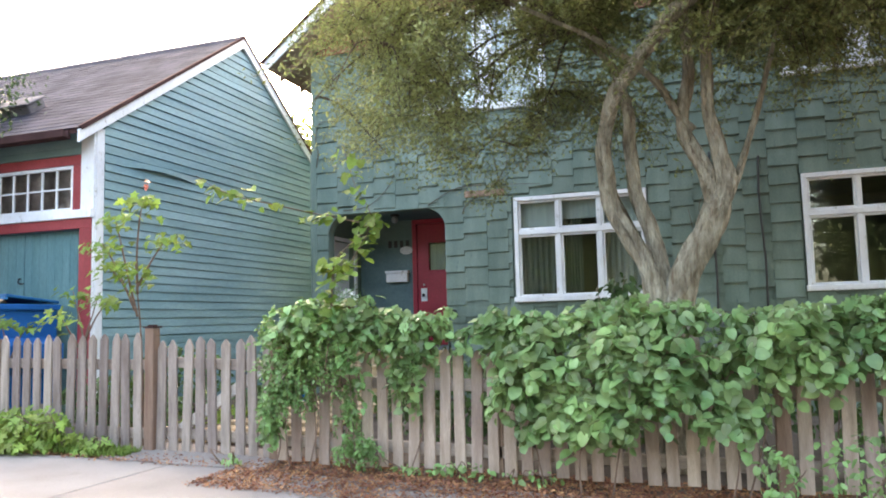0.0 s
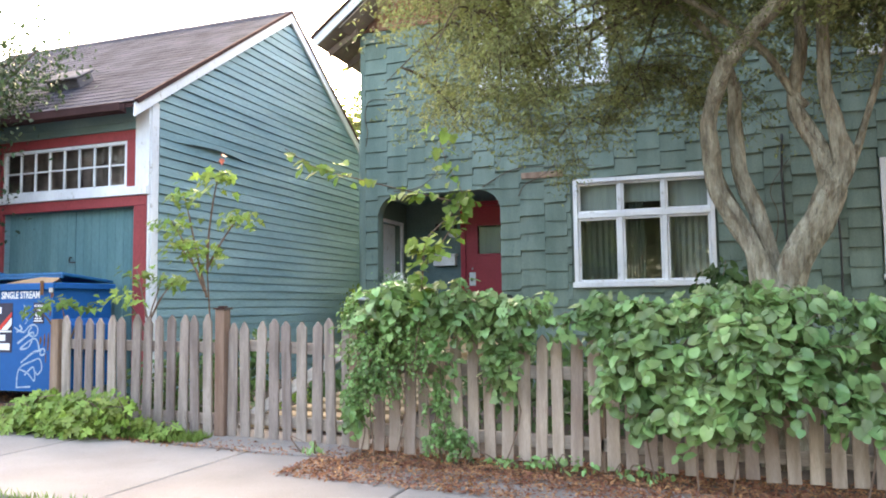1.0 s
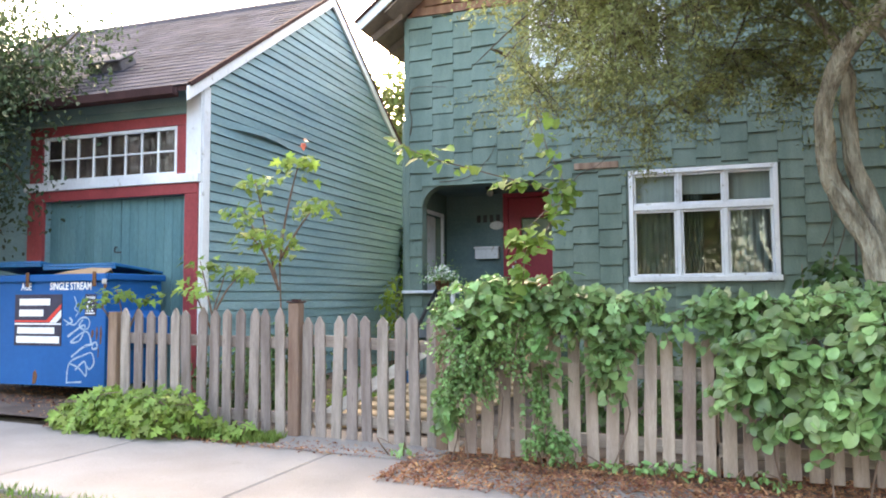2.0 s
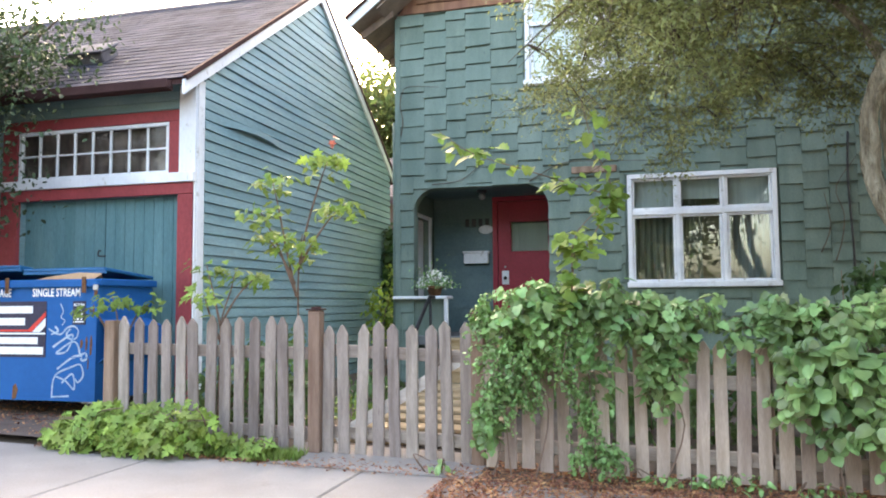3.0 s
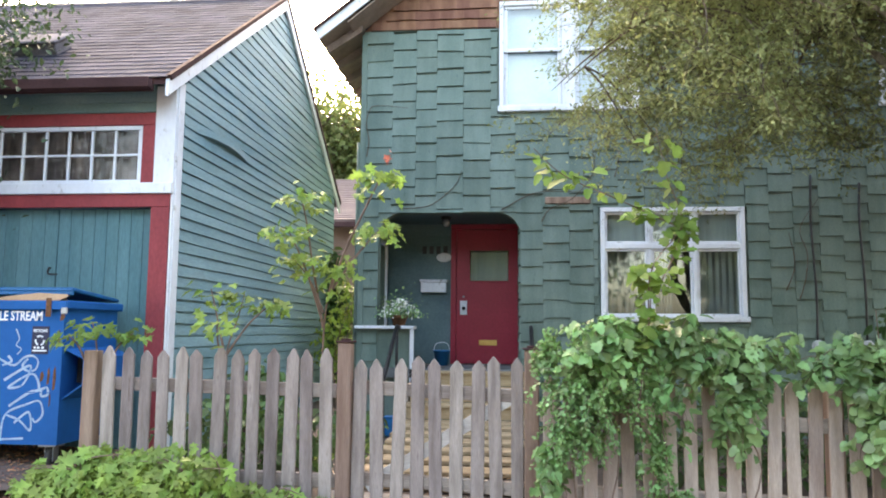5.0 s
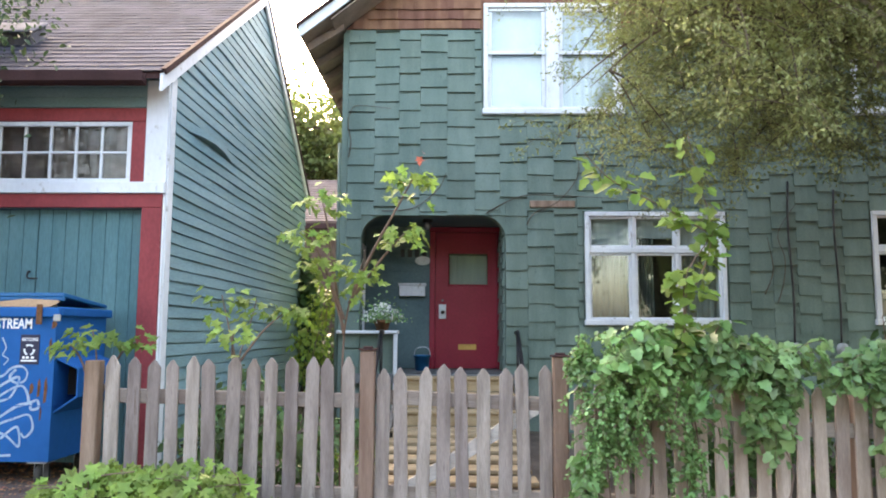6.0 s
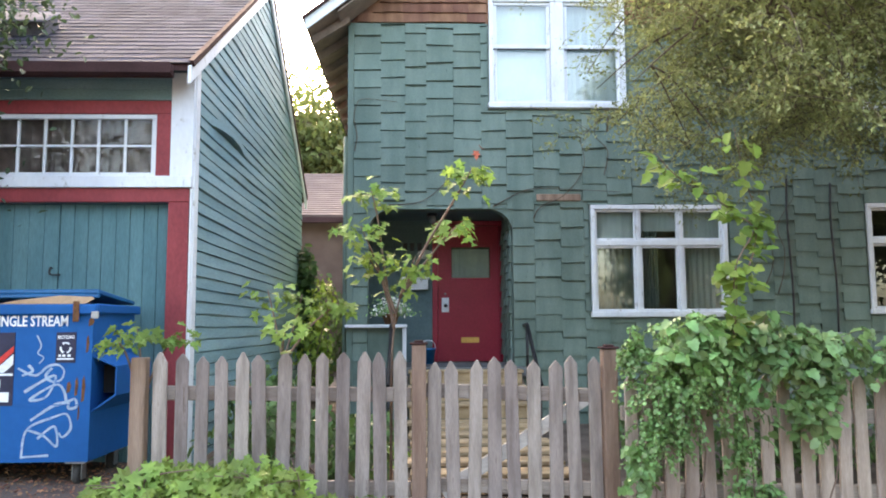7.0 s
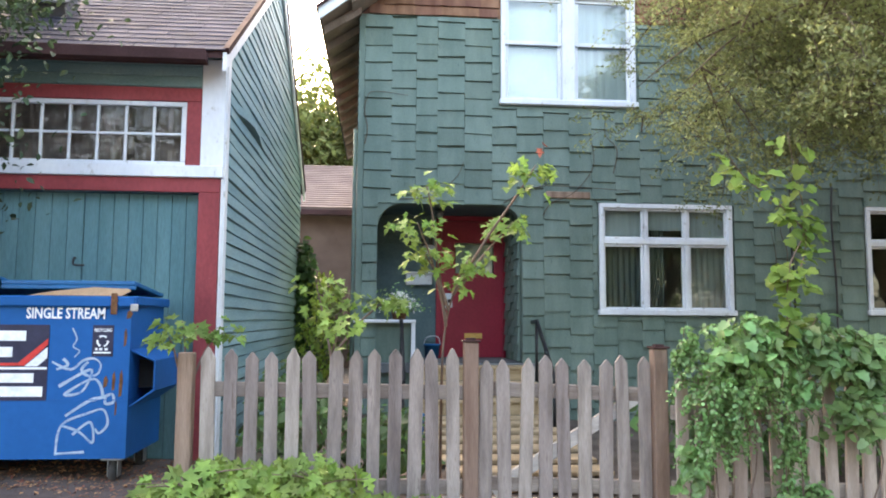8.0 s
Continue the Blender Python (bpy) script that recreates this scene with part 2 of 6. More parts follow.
M_PETAL = surface("white_petal", (0.75, 0.75, 0.68), (0.85, 0.85, 0.8), 8, 0.6, 0.0, 40)
M_FARROOF = surface("far_roof", (0.137, 0.098, 0.085), (0.182, 0.133, 0.117), 2, 0.9, 0.3, 60, island=0.1)
M_FARWALL = surface("far_wall", (0.112, 0.071, 0.060), (0.158, 0.105, 0.086), 2, 0.9, 0.3, 60)

# ---- builders ----
def thing(name, label, category, group="", at=(0, 0, 0), kind=""):
    ob = new(name)
    ob.location = at
    ob.empty_display_size = 0.1
    return tagged(ob, label, category, group, kind)


def part(name, bm, material, parent, label="", m=None):
    if isinstance(bm, bmesh.types.BMesh):
        me = bpy.data.meshes.new(name)
        bm.normal_update()
        bm.to_mesh(me)
        bm.free()
    else:
        me = bm
    if not me.materials:
        me.materials.append(material)
    ob = new(name, me)
    ob.parent = parent
    if parent is not None:
        base = Vector(parent.location)
        if parent.parent is not None:
            base = base + Vector(parent.parent.location)
        ob.location = -base
    if m is not None:
        ob.matrix_basis = Matrix.Translation(ob.location) @ m
    return tagged(ob, label)


def box(bm, x0, x1, y0, y1, z0, z1, bevel=0.0):
    r = bmesh.ops.create_cube(bm, size=1.0, matrix=Matrix.Translation(((x0 + x1) / 2, (y0 + y1) / 2, (z0 + z1) / 2)) @ Matrix.Diagonal((x1 - x0, y1 - y0, z1 - z0, 1)))
    if bevel:
        edges = list({e for v in r["verts"] for e in v.link_edges})
        bmesh.ops.bevel(bm, geom=edges, offset=bevel, segments=1, affect="EDGES", clamp_overlap=True)
    return bm


def boxes(*rows, bevel=0.0):
    bm = bmesh.new()
    for r in rows:
        box(bm, *r, bevel=bevel)
    return bm


def prism(pts, axis, d0, d1):
    """A closed outline (list of 2D points) pushed from d0 to d1 along axis 'x', 'y' or 'z'."""
    bm = bmesh.new()
    put = {"x": lambda a, b, d: (d, a, b), "y": lambda a, b, d: (a, d, b), "z": lambda a, b, d: (a, b, d)}[axis]
    low = [bm.verts.new(put(a, b, d0)) for a, b in pts]
    high = [bm.verts.new(put(a, b, d1)) for a, b in pts]
    bm.faces.new(low)
    bm.faces.new(high[::-1])
    for i in range(len(pts)):
        j = (i + 1) % len(pts)
        bm.faces.new((low[j], low[i], high[i], high[j]))
    bmesh.ops.recalc_face_normals(bm, faces=bm.faces[:])
    return bm


def cells(x0, x1, z0, z1, holes):
    """The rectangle x0..x1, z0..z1 without the holes, as rectangles."""
    rects = [(x0, x1, z0, z1)]
    for hx0, hx1, hz0, hz1 in holes:
        out = []
        for a, b, c, d in rects:
            if hx1 <= a or hx0 >= b or hz1 <= c or hz0 >= d:
                out.append((a, b, c, d))
                continue
            if hx0 > a:
                out.append((a, hx0, c, d))
            if hx1 < b:
                out.append((hx1, b, c, d))
            m0, m1 = max(a, hx0), min(b, hx1)
            if hz0 > c:
                out.append((m0, m1, c, hz0))
            if hz1 < d:
                out.append((m0, m1, hz1, d))
        rects = out
    return rects


class Heap:
    """Collects many small pieces of one mesh."""
    def __init__(self):
        self.v, self.f = [], []

    def tube(self, pts, radii, sides=7, wob=0.0):
        pts = [Vector(p) for p in pts]
        base = len(self.v)
        side = None
        for i, p in enumerate(pts):
            d = (pts[min(i + 1, len(pts) - 1)] - pts[max(i - 1, 0)]).normalized()
            if side is None:
                side = d.orthogonal().normalized()
            side = (side - d * side.dot(d)).normalized()
            up = d.cross(side)
            for k in range(sides):
                a = 2 * math.pi * k / sides
                r = radii[i] * (1 + wob * noise.noise(p * 3 + Vector((math.cos(a), math.sin(a), k)) * 1.3))
                self.v.append(p + side * (math.cos(a) * r) + up * (math.sin(a) * r))
        for i in range(len(pts) - 1):
            for k in range(sides):
                a, b = base + i * sides + k, base + i * sides + (k + 1) % sides
                self.f.append((a, b, b + sides, a + sides))
        self.f.append(tuple(base + k for k in range(sides))[::-1])
        self.f.append(tuple(base + (len(pts) - 1) * sides + k for k in range(sides)))

    def leaf(self, shape, m):
        base = len(self.v)
        self.v.extend(m @ p for p in shape[0])
        self.f.extend(tuple(base + i for i in f) for f in shape[1])

    def mesh(self, name, smooth=False):
        me = bpy.data.meshes.new(name)
        me.from_pydata([tuple(p) for p in self.v], [], self.f)
        if smooth:
            me.polygons.foreach_set("use_smooth", [True] * len(me.polygons))
        me.update()
        return me


def spline(pts, n):
    """n points on a smooth line through pts."""
    pts = [Vector(p) for p in pts]
    out = []
    for k in range(n):
        u = k / (n - 1) * (len(pts) - 1)
        i = min(int(u), len(pts) - 2)
        t = u - i
        p0, p1, p2, p3 = pts[max(i - 1, 0)], pts[i], pts[i + 1], pts[min(i + 2, len(pts) - 1)]
        out.append(0.5 * ((2 * p1) + (p2 - p0) * t + (2 * p0 - 5 * p1 + 4 * p2 - p3) * t * t + (3 * p1 - p0 - 3 * p2 + p3) * t ** 3))
    return out


def leaf_shape(lobes, length, width, fold=0.12, droop=0.15):
    """A leaf that grows from the origin along +y: two halves folded at the midrib. lobes: outline (along, across) pairs for one half, 0..1."""
    right = [Vector((w * width / 2, a * length, abs(w) * fold * width - droop * length * a * a)) for a, w in lobes]
    left = [Vector((-p.x, p.y, p.z)) for p in right]
    root, tip = Vector((0, 0, 0)), Vector((0, length, -droop * length))
    mid = Vector((0, length * 0.5, -droop * length * 0.25))
    verts = [root, *right, tip, *left[::-1], mid]
    n = len(verts) - 1
    faces = [(i, (i + 1) % n, n) for i in range(n)]
    return verts, faces


ROUND = [leaf_shape([(-0.06, 0.45), (0.12, 0.85), (0.4, 1.0), (0.7, 0.8), (0.9, 0.36)], 1.0, w, f, d) for w, f, d in ((0.95, 0.1, 0.2), (0.88, 0.2, 0.12), (1.0, 0.05, 0.3))]
GRAPE = [leaf_shape([(-0.1, 0.4), (0.1, 0.95), (0.3, 0.72), (0.5, 1.0), (0.6, 0.62), (0.82, 0.5)], 1.0, w, f, d) for w, f, d in ((1.0, 0.1, 0.2), (0.9, 0.18, 0.1))]
MAPLE = [leaf_shape([(0.0, 0.2), (-0.04, 0.72), (0.2, 0.44), (0.46, 1.0), (0.46, 0.42), (0.72, 0.46), (0.74, 0.24)], 1.0, w, f, d) for w, f, d in ((1.05, 0.08, 0.18), (0.95, 0.15, 0.3))]
OVAL = [leaf_shape([(0.35, 1.0), (0.75, 0.7)], 1.0, w, f, d) for w, f, d in ((0.6, 0.1, 0.15), (0.5, 0.2, 0.1))]
ROSE = [leaf_shape([(0.12, 0.6), (0.45, 1.0), (0.8, 0.66)], 1.0, w, f, d) for w, f, d in ((0.82, 0.1, 0.1), (0.72, 0.2, 0.05))]
LANCE = ([Vector((0, 0, 0)), Vector((0.22, 0.45, 0.04)), Vector((0, 1, -0.1)), Vector((-0.22, 0.45, 0.04))], [(0, 1, 2, 3)])


def turned(p, size, face, rnd, spread=0.6):
    """A leaf's pose at p: its upper side looks roughly along face, the tip hangs down, with chance turns."""
    n = (Vector(face) + Vector((rnd.gauss(0, spread), rnd.gauss(0, spread), rnd.gauss(0, spread)))).normalized()
    down = Vector((rnd.gauss(0, 0.8), rnd.gauss(-0.2, 0.6), -0.9))
    y = (down - n * down.dot(n)).normalized()
    x = y.cross(n)
    return Matrix.Translation(p) @ Matrix((x, y, n)).transposed().to_4x4() @ Matrix.Diagonal((size, size, size, 1))


def leaf_mesh(name, shape, material):
    h = Heap()
    h.leaf(shape, Matrix())
    me = h.mesh(name, True)
    me.materials.append(material)
    return me


def text_mesh(body, size, material):
    cu = bpy.data.curves.new("lettering", "FONT")
    cu.body, cu.size, cu.extrude, cu.resolution_u, cu.offset = body, size, 0.0006, 2, size * 0.022
    cu.align_x, cu.align_y = "CENTER", "CENTER"
    ob = new("lettering", cu)
    me = bpy.data.meshes.new_from_object(ob.evaluated_get(bpy.context.evaluated_depsgraph_get()))
    bpy.data.objects.remove(ob)
    me.materials.clear()
    me.materials.append(material)
    return me


def slope(x):
    """The street climbs gently towards -x."""
    return -0.09 - 0.027 * (x + 3)

# ---- ground ----
def sheet(name, x0, x1, y0, y1, dz, material, label, category, nx=40, ny=12, rough=0.0):
    bm = bmesh.new()
    grid = [[bm.verts.new((x0 + (x1 - x0) * i / nx, y0 + (y1 - y0) * j / ny, 0)) for j in range(ny + 1)] for i in range(nx + 1)]
    for i in range(nx):
        for j in range(ny):
            bm.faces.new((grid[i][j], grid[i + 1][j], grid[i + 1][j + 1], grid[i][j + 1]))
    for v in bm.verts:
        v.co.z = slope(max(-14, min(8, v.co.x))) + dz + rough * noise.noise(v.co * 1.7)
    return tagged(part(name, bm, material, None), label, category, kind="structure")


def rise(x, y):
    """Height of the ground behind the fence and under the bin."""
    return slope(x) + 0.03 * max(0.0, min(1.0, (y - 5.3) / 0.8))


def ground_mesh():
    bm = bmesh.new()
    xs = [-400, -120, -40, -20, -14] + [-13 + i * 0.5 for i in range(40)] + [8, 14, 30, 120, 400]
    ys = [-400, -100, -30, -8, -6.005, -6, 2.3, 2.305, 2.42, 3.45, 4.0, 4.5, 4.8, 5.0, 5.2, 5.4, 5.7, 6.0, 6.5, 7, 7.5, 8, 8.6, 9.2, 10, 12, 16, 24, 60, 200, 400]
    rows = []
    for x in xs:
        row = []
        for y in ys:
            z = slope(max(-14, min(8, x))) - 0.025
            if -6 <= y <= 2.3:
                z -= 0.15
            elif y > 5.15:
                z = rise(max(-14, min(8, x)), y) + 0.012 * noise.noise(Vector((x, y, 0)) * 1.9)
            row.append(bm.verts.new((x, y, z)))
        rows.append(row)
    for i in range(len(xs) - 1):
        for j in range(len(ys) - 1):
            bm.faces.new((rows[i][j], rows[i + 1][j], rows[i + 1][j + 1], rows[i][j + 1]))
    return bm


tagged(part("ground", ground_mesh(), M_EARTH, None), "bare brown garden earth with patches of moss", "ground", kind="structure")
sheet("road", -60, 40, -6, 2.295, -0.165, M_ROAD, "plain dark asphalt road along the pavement", "road", 50, 6)
sheet("driveway", -14, -6.35, 5.065, 6.7, 0.055, M_DRIVE, "worn brown driveway covered in dirt", "driveway", 16, 10, 0.006)

pavement = thing("pavement", "pale grey concrete pavement slabs with cut joints", "pavement", kind="structure")
SLAB = 1.52
for k in range(-9, 7):
    x0 = -4.03 + k * SLAB
    bm = bmesh.new()
    a, b = x0 + 0.006, x0 + SLAB - 0.006
    corners = [(a, 3.46), (b, 3.46), (b, 5.06), (a, 5.06)]
    bm = prism(corners, "z", -0.12, 0.0)
    for v in bm.verts:
        v.co.z += slope(v.co.x) + 0.004 * noise.noise(Vector((k * 3.1, v.co.x, 0)))
    bmesh.ops.bevel(bm, geom=[e for e in bm.edges if all(v.co.z > slope(v.co.x) - 0.05 for v in e.verts)], offset=0.008, segments=1, affect="EDGES")
    part("slab", bm, M_CONC, pavement)
kerb = thing("kerb", "plain grey concrete kerb beside the road", "kerb", kind="structure")
for k in range(-6, 5):
    bm = boxes((k * 2.4 + 0.005, k * 2.4 + 2.395, 2.28, 2.42, -0.2, 0.0), bevel=0.012)
    for v in bm.verts:
        v.co.z += slope(v.co.x) - 0.02
    part("kerb_stone", bm, M_CONC, kerb)
bm = boxes((-4.75, -3.25, 5.075, 5.75, -0.1, 0.012), bevel=0.01)
for v in bm.verts:
    v.co.z += rise(v.co.x, v.co.y)
tagged(part("garden_path", bm, M_CONC, None), "grey concrete threshold slab under the gate", "path", kind="structure")

# ---- garage ----
GX, GY0, GY1, GL = -6.38, 6.70, 12.45, -11.6
RIDGE_Y, RIDGE_Z, PITCH = 9.53, 5.29, 0.672
def gable(y):
    return RIDGE_Z - PITCH * abs(y - RIDGE_Y)

G_HOLES = [(-8.44, -6.55, -0.2, 2.13), (-8.47, -6.67, 2.33, 2.85)]
garage = thing("garage", "weathered blue-green wooden garage with red trim and a shingled gable roof", "garage")
bm = bmesh.new()
for a, b, c, d in cells(GL, GX, -0.2, 3.32, G_HOLES):
    box(bm, a, b, GY0, GY0 + 0.12, c, d)
part("front_wall", bm, M_CLAP, garage)
side = part("side_wall", prism([(GY0 + 0.12, -0.2), (GY1, -0.2), (GY1, gable(GY1) - 0.05), (RIDGE_Y, RIDGE_Z - 0.05), (GY0 + 0.12, gable(GY0 + 0.12) - 0.05)], "x", GX - 0.13, GX - 0.012), M_CLAP, garage)
part("back_wall", boxes((GL, GX - 0.14, GY1 - 0.1, GY1, -0.2, gable(GY1) - 0.06)), M_CLAP, garage)
part("end_wall", prism([(GY0 + 0.12, -0.2), (GY1 - 0.1, -0.2), (GY1 - 0.1, gable(GY1) - 0.05), (RIDGE_Y, RIDGE_Z - 0.05), (GY0 + 0.12, gable(GY0 + 0.12) - 0.05)], "x", GL, GL + 0.1), M_CLAP, garage)
part("floor_slab", boxes((GL + 0.1, GX - 0.14, GY0 + 0.14, GY1 - 0.12, -0.1, 0.06)), M_CONC, garage)

# front trim, from the eave down
def trim(name, material, *rows):
    for r in rows:
        part(name, boxes(r, bevel=0.004), material, garage)

trim("frieze_board", M_CLAP, (GL, GX - 0.17, GY0 - 0.02, GY0 - 0.002, 2.97, 3.31))
trim("red_trim", M_RED, (-8.66, -6.555, GY0 - 0.03, GY0 - 0.002, 2.855, 2.965), (-6.668, -6.555, GY0 - 0.032, GY0 - 0.002, 2.335, 2.853), (-8.66, -8.475, GY0 - 0.032, GY0 - 0.002, 2.335, 2.853),
     (-8.66, -6.388, GY0 - 0.045, GY0 - 0.002, 2.125, 2.238), (-6.552, -6.388, GY0 - 0.047, GY0 - 0.002, -0.02, 2.123), (-8.66, -8.44, GY0 - 0.047, GY0 - 0.002, 0.0, 2.123))
trim("corner_board", M_WHITE, (-6.553, GX + 0.012, GY0 - 0.034, GY0 - 0.002, 2.335, 3.2), (-6.386, GX + 0.012, GY0 - 0.034, GY0 - 0.002, -0.06, 2.236), (GX - 0.01, GX + 0.022, GY0 - 0.001, GY0 + 0.115, -0.06, 3.26))
trim("white_ledge", M_WHITE, (-8.7, GX + 0.014, GY0 - 0.075, GY0 - 0.003, 2.24, 2.333))

# strip window of two by eight panes
gw = part("window", boxes((-8.47, -6.67, GY0 - 0.02, GY0 + 0.03, 2.335, 2.37), (-8.47, -6.67, GY0 - 0.02, GY0 + 0.03, 2.815, 2.85), (-8.47, -8.43, GY0 - 0.018, GY0 + 0.03, 2.371, 2.814), (-6.71, -6.67, GY0 - 0.018, GY0 + 0.03, 2.371, 2.814), bevel=0.003), M_WHITE, garage)
NC = 8
cw = (8.43 - 6.71) / NC
for k in range(1, NC):
    x = -8.43 + cw * k
    part("muntin", boxes((x - 0.01, x + 0.01, GY0 - 0.012, GY0 + 0.02, 2.371, 2.814), bevel=0.003), M_WHITE, gw)
part("muntin", boxes((-8.43, -6.71, GY0 - 0.01, GY0 + 0.018, 2.583, 2.601), bevel=0.003), M_WHITE, gw)
for k in range(NC):
    for z0, z1 in ((2.37, 2.583), (2.601, 2.815)):
        p = part("pane", boxes((-8.43 + cw * k + 0.009, -8.43 + cw * (k + 1) - 0.009, GY0 + 0.004, GY0 + 0.008, z0, z1)), M_GLASS_DUSTY, gw)
        p.visible_shadow = False

# a sagging grey cloth hangs inside the strip window
def curtain_mesh(x0, x1, z0, z1, y, wave=0.02, n=60, phase=0.0):
    bm = bmesh.new()
    cols = []
    for i in range(n + 1):
        x = x0 + (x1 - x0) * i / n
        cols.append([bm.verts.new((x, y + wave * math.sin(i * 1.15 + phase + 0.8 * noise.noise(Vector((x * 5, z, 0)))), z)) for z in (z0, (z0 + z1) / 2, z1)])
    for a, b in zip(cols, cols[1:]):
        for j in range(2):
            bm.faces.new((a[j], b[j], b[j + 1], a[j + 1]))
    bmesh.ops.solidify(bm, geom=bm.faces[:], thickness=0.004)
    return bm

tagged(part("curtain", curtain_mesh(-8.55, -6.6, 2.2, 2.95, GY0 + 0.06, 0.01), surface("dusty_cloth", (0.16, 0.135, 0.135), (0.5, 0.45, 0.43), 3, 0.9, 0.2, 20, through_light=0.2), None), "dusty grey-brown cloth hanging behind the garage window", "curtain")

# double plank door
for x0, x1 in ((-8.436, -7.452), (-7.446, -6.554)):
    leaf = part("door", boxes((x0, x1, GY0 + 0.085, GY0 + 0.115, -0.02, 2.125)), M_GDOOR, garage)
    n = max(1, round((x1 - x0) / 0.118))
    w = (x1 - x0) / n
    for k in range(n):
        part("plank", boxes((x0 + k * w + 0.002, x0 + (k + 1) * w - 0.002, GY0 + 0.062, GY0 + 0.084, -0.02, 2.12), bevel=0.002), M_GDOOR, leaf)
h = Heap()
h.tube(spline([(-7.5, GY0 + 0.062, 1.6), (-7.5, GY0 + 0.034, 1.6), (-7.5, GY0 + 0.03, 1.55), (-7.42, GY0 + 0.034, 1.545)], 10), [0.008] * 10, 6)
part("latch", h.mesh("latch"), M_BLACK, garage, "black iron latch")

# roof: deck, gutter, bargeboards, courses of shingle
pt = 0.06
part("roof", prism([(GY0 - 0.3, gable(GY0 - 0.3) - pt), (RIDGE_Y, RIDGE_Z - pt), (GY1 + 0.25, gable(GY1 + 0.25) - pt), (GY1 + 0.25, gable(GY1 + 0.25)), (RIDGE_Y, RIDGE_Z), (GY0 - 0.3, gable(GY0 - 0.3))], "x", GL - 0.15, GX + 0.03), M_FASCIA, garage)
roof = [o for o in garage.children if o.name.startswith("roof")][0]
g = GY0 - 0.3
part("gutter", prism([(g - 0.09, gable(g) - 0.02), (g - 0.08, gable(g) - 0.1), (g - 0.01, gable(g) - 0.11), (g, gable(g) - 0.02), (g - 0.015, gable(g) - 0.02), (g - 0.02, gable(g) - 0.09), (g - 0.07, gable(g) - 0.085), (g - 0.078, gable(g) - 0.02)], "x", GL - 0.15, GX - 0.08), M_FASCIA, garage, "dark brown gutter")
part("eave_board", boxes((GL, GX - 0.08, g + 0.002, g + 0.02, gable(g) - 0.115, gable(g) - 0.062)), M_FASCIA, garage)
for s in (-1, 1):
    ye = GY0 - 0.3 if s < 0 else GY1 + 0.25
    part("bargeboard", prism([(ye, gable(ye) - 0.16), (RIDGE_Y + 0.0015 * s, RIDGE_Z - 0.16), (RIDGE_Y + 0.0015 * s, RIDGE_Z - 0.02), (ye, gable(ye) - 0.02)], "x", GX + 0.032, GX + 0.058), M_WHITE, garage, "white-painted bargeboard")
    part("drip_edge", prism([(ye - 0.03 * -s * -1, gable(ye) - 0.018), (RIDGE_Y + 0.0015 * s, RIDGE_Z - 0.018), (RIDGE_Y + 0.0015 * s, RIDGE_Z + 0.022), (ye, gable(ye) + 0.022)], "x", GX + 0.031, GX + 0.075), M_FASCIA, garage)

rl = math.hypot(1, PITCH)
def roof_point(x, s, lift=0.0):
    """s metres up the front slope from the eave."""
    y = GY0 - 0.32 + s / rl
    return Vector((x, y - lift * PITCH / rl, gable(y) + lift / rl))

EXPO, TAB = 0.142, 0.31
courses = int((RIDGE_Y - GY0 + 0.32) * rl / EXPO)
tabs_far = Heap()
tab_meshes = []
for v in range(5):
    rnd = random.Random(40 + v)
    w, hgt = TAB - rnd.uniform(0.004, 0.01), EXPO * 1.2
    t0, t1 = 0.009, 0.003
    vs = [Vector((0, 0, 0)), Vector((w, rnd.uniform(-0.004, 0.004), 0)), Vector((w, hgt, 0)), Vector((0, hgt, 0)), Vector((0, 0, t0)), Vector((w, rnd.uniform(-0.004, 0.004), t0 + rnd.uniform(0, 0.004))), Vector((w, hgt, t1)), Vector((0, hgt, t1))]
    fs = [(4, 5, 6, 7), (0, 1, 5, 4), (1, 2, 6, 5), (3, 0, 4, 7), (2, 3, 7, 6)]
    hp = Heap()
    hp.leaf((vs, fs), Matrix())
    me = hp.mesh("shingle")
    me.materials.append(M_ROOF)
    tab_meshes.append((me, (vs, fs)))
axis_y = Vector((0, 1, PITCH)).normalized()
turn = Matrix((Vector((1, 0, 0)), axis_y, Vector((1, 0, 0)).cross(axis_y))).transposed().to_4x4()
for c in range(courses):
    x = GX + 0.055 - TAB
    part("shingle", tab_meshes[c % 5][0], M_ROOF, roof, m=Matrix.Translation(roof_point(x, c * EXPO, 0.0055)) @ turn)
    x -= TAB * (0.25 + 0.5 * (c % 2) + 0.13 * (c % 3))
    while x > GL - 0.1:
        me, shape = tab_meshes[(c * 7 + int(x * 10)) % 5]
        m = Matrix.Translation(roof_point(x, c * EXPO, 0.003)) @ turn
        if x > -8.6:
            part("shingle", me, M_ROOF, roof, m=m)
        else:
            tabs_far.leaf(shape, m)
        x -= TAB
tagged(part("shingle_rest", tabs_far.mesh("shingle_rest"), M_ROOF_J, roof), kind="stuff")
part("ridge_cap", prism([(RIDGE_Y - 0.13, gable(RIDGE_Y - 0.13) + 0.012), (RIDGE_Y, RIDGE_Z + 0.012), (RIDGE_Y + 0.13, gable(RIDGE_Y + 0.13) + 0.012), (RIDGE_Y + 0.13, gable(RIDGE_Y + 0.13) + 0.03), (RIDGE_Y, RIDGE_Z + 0.035), (RIDGE_Y - 0.13, gable(RIDGE_Y - 0.13) + 0.03)], "x", GL - 0.1, GX + 0.06), M_ROOF, garage)
bm = boxes((-0.24, 0.24, -0.14, 0.14, 0.0, 0.12), (-0.27, 0.27, -0.17, 0.17, 0.12, 0.15), bevel=0.012)
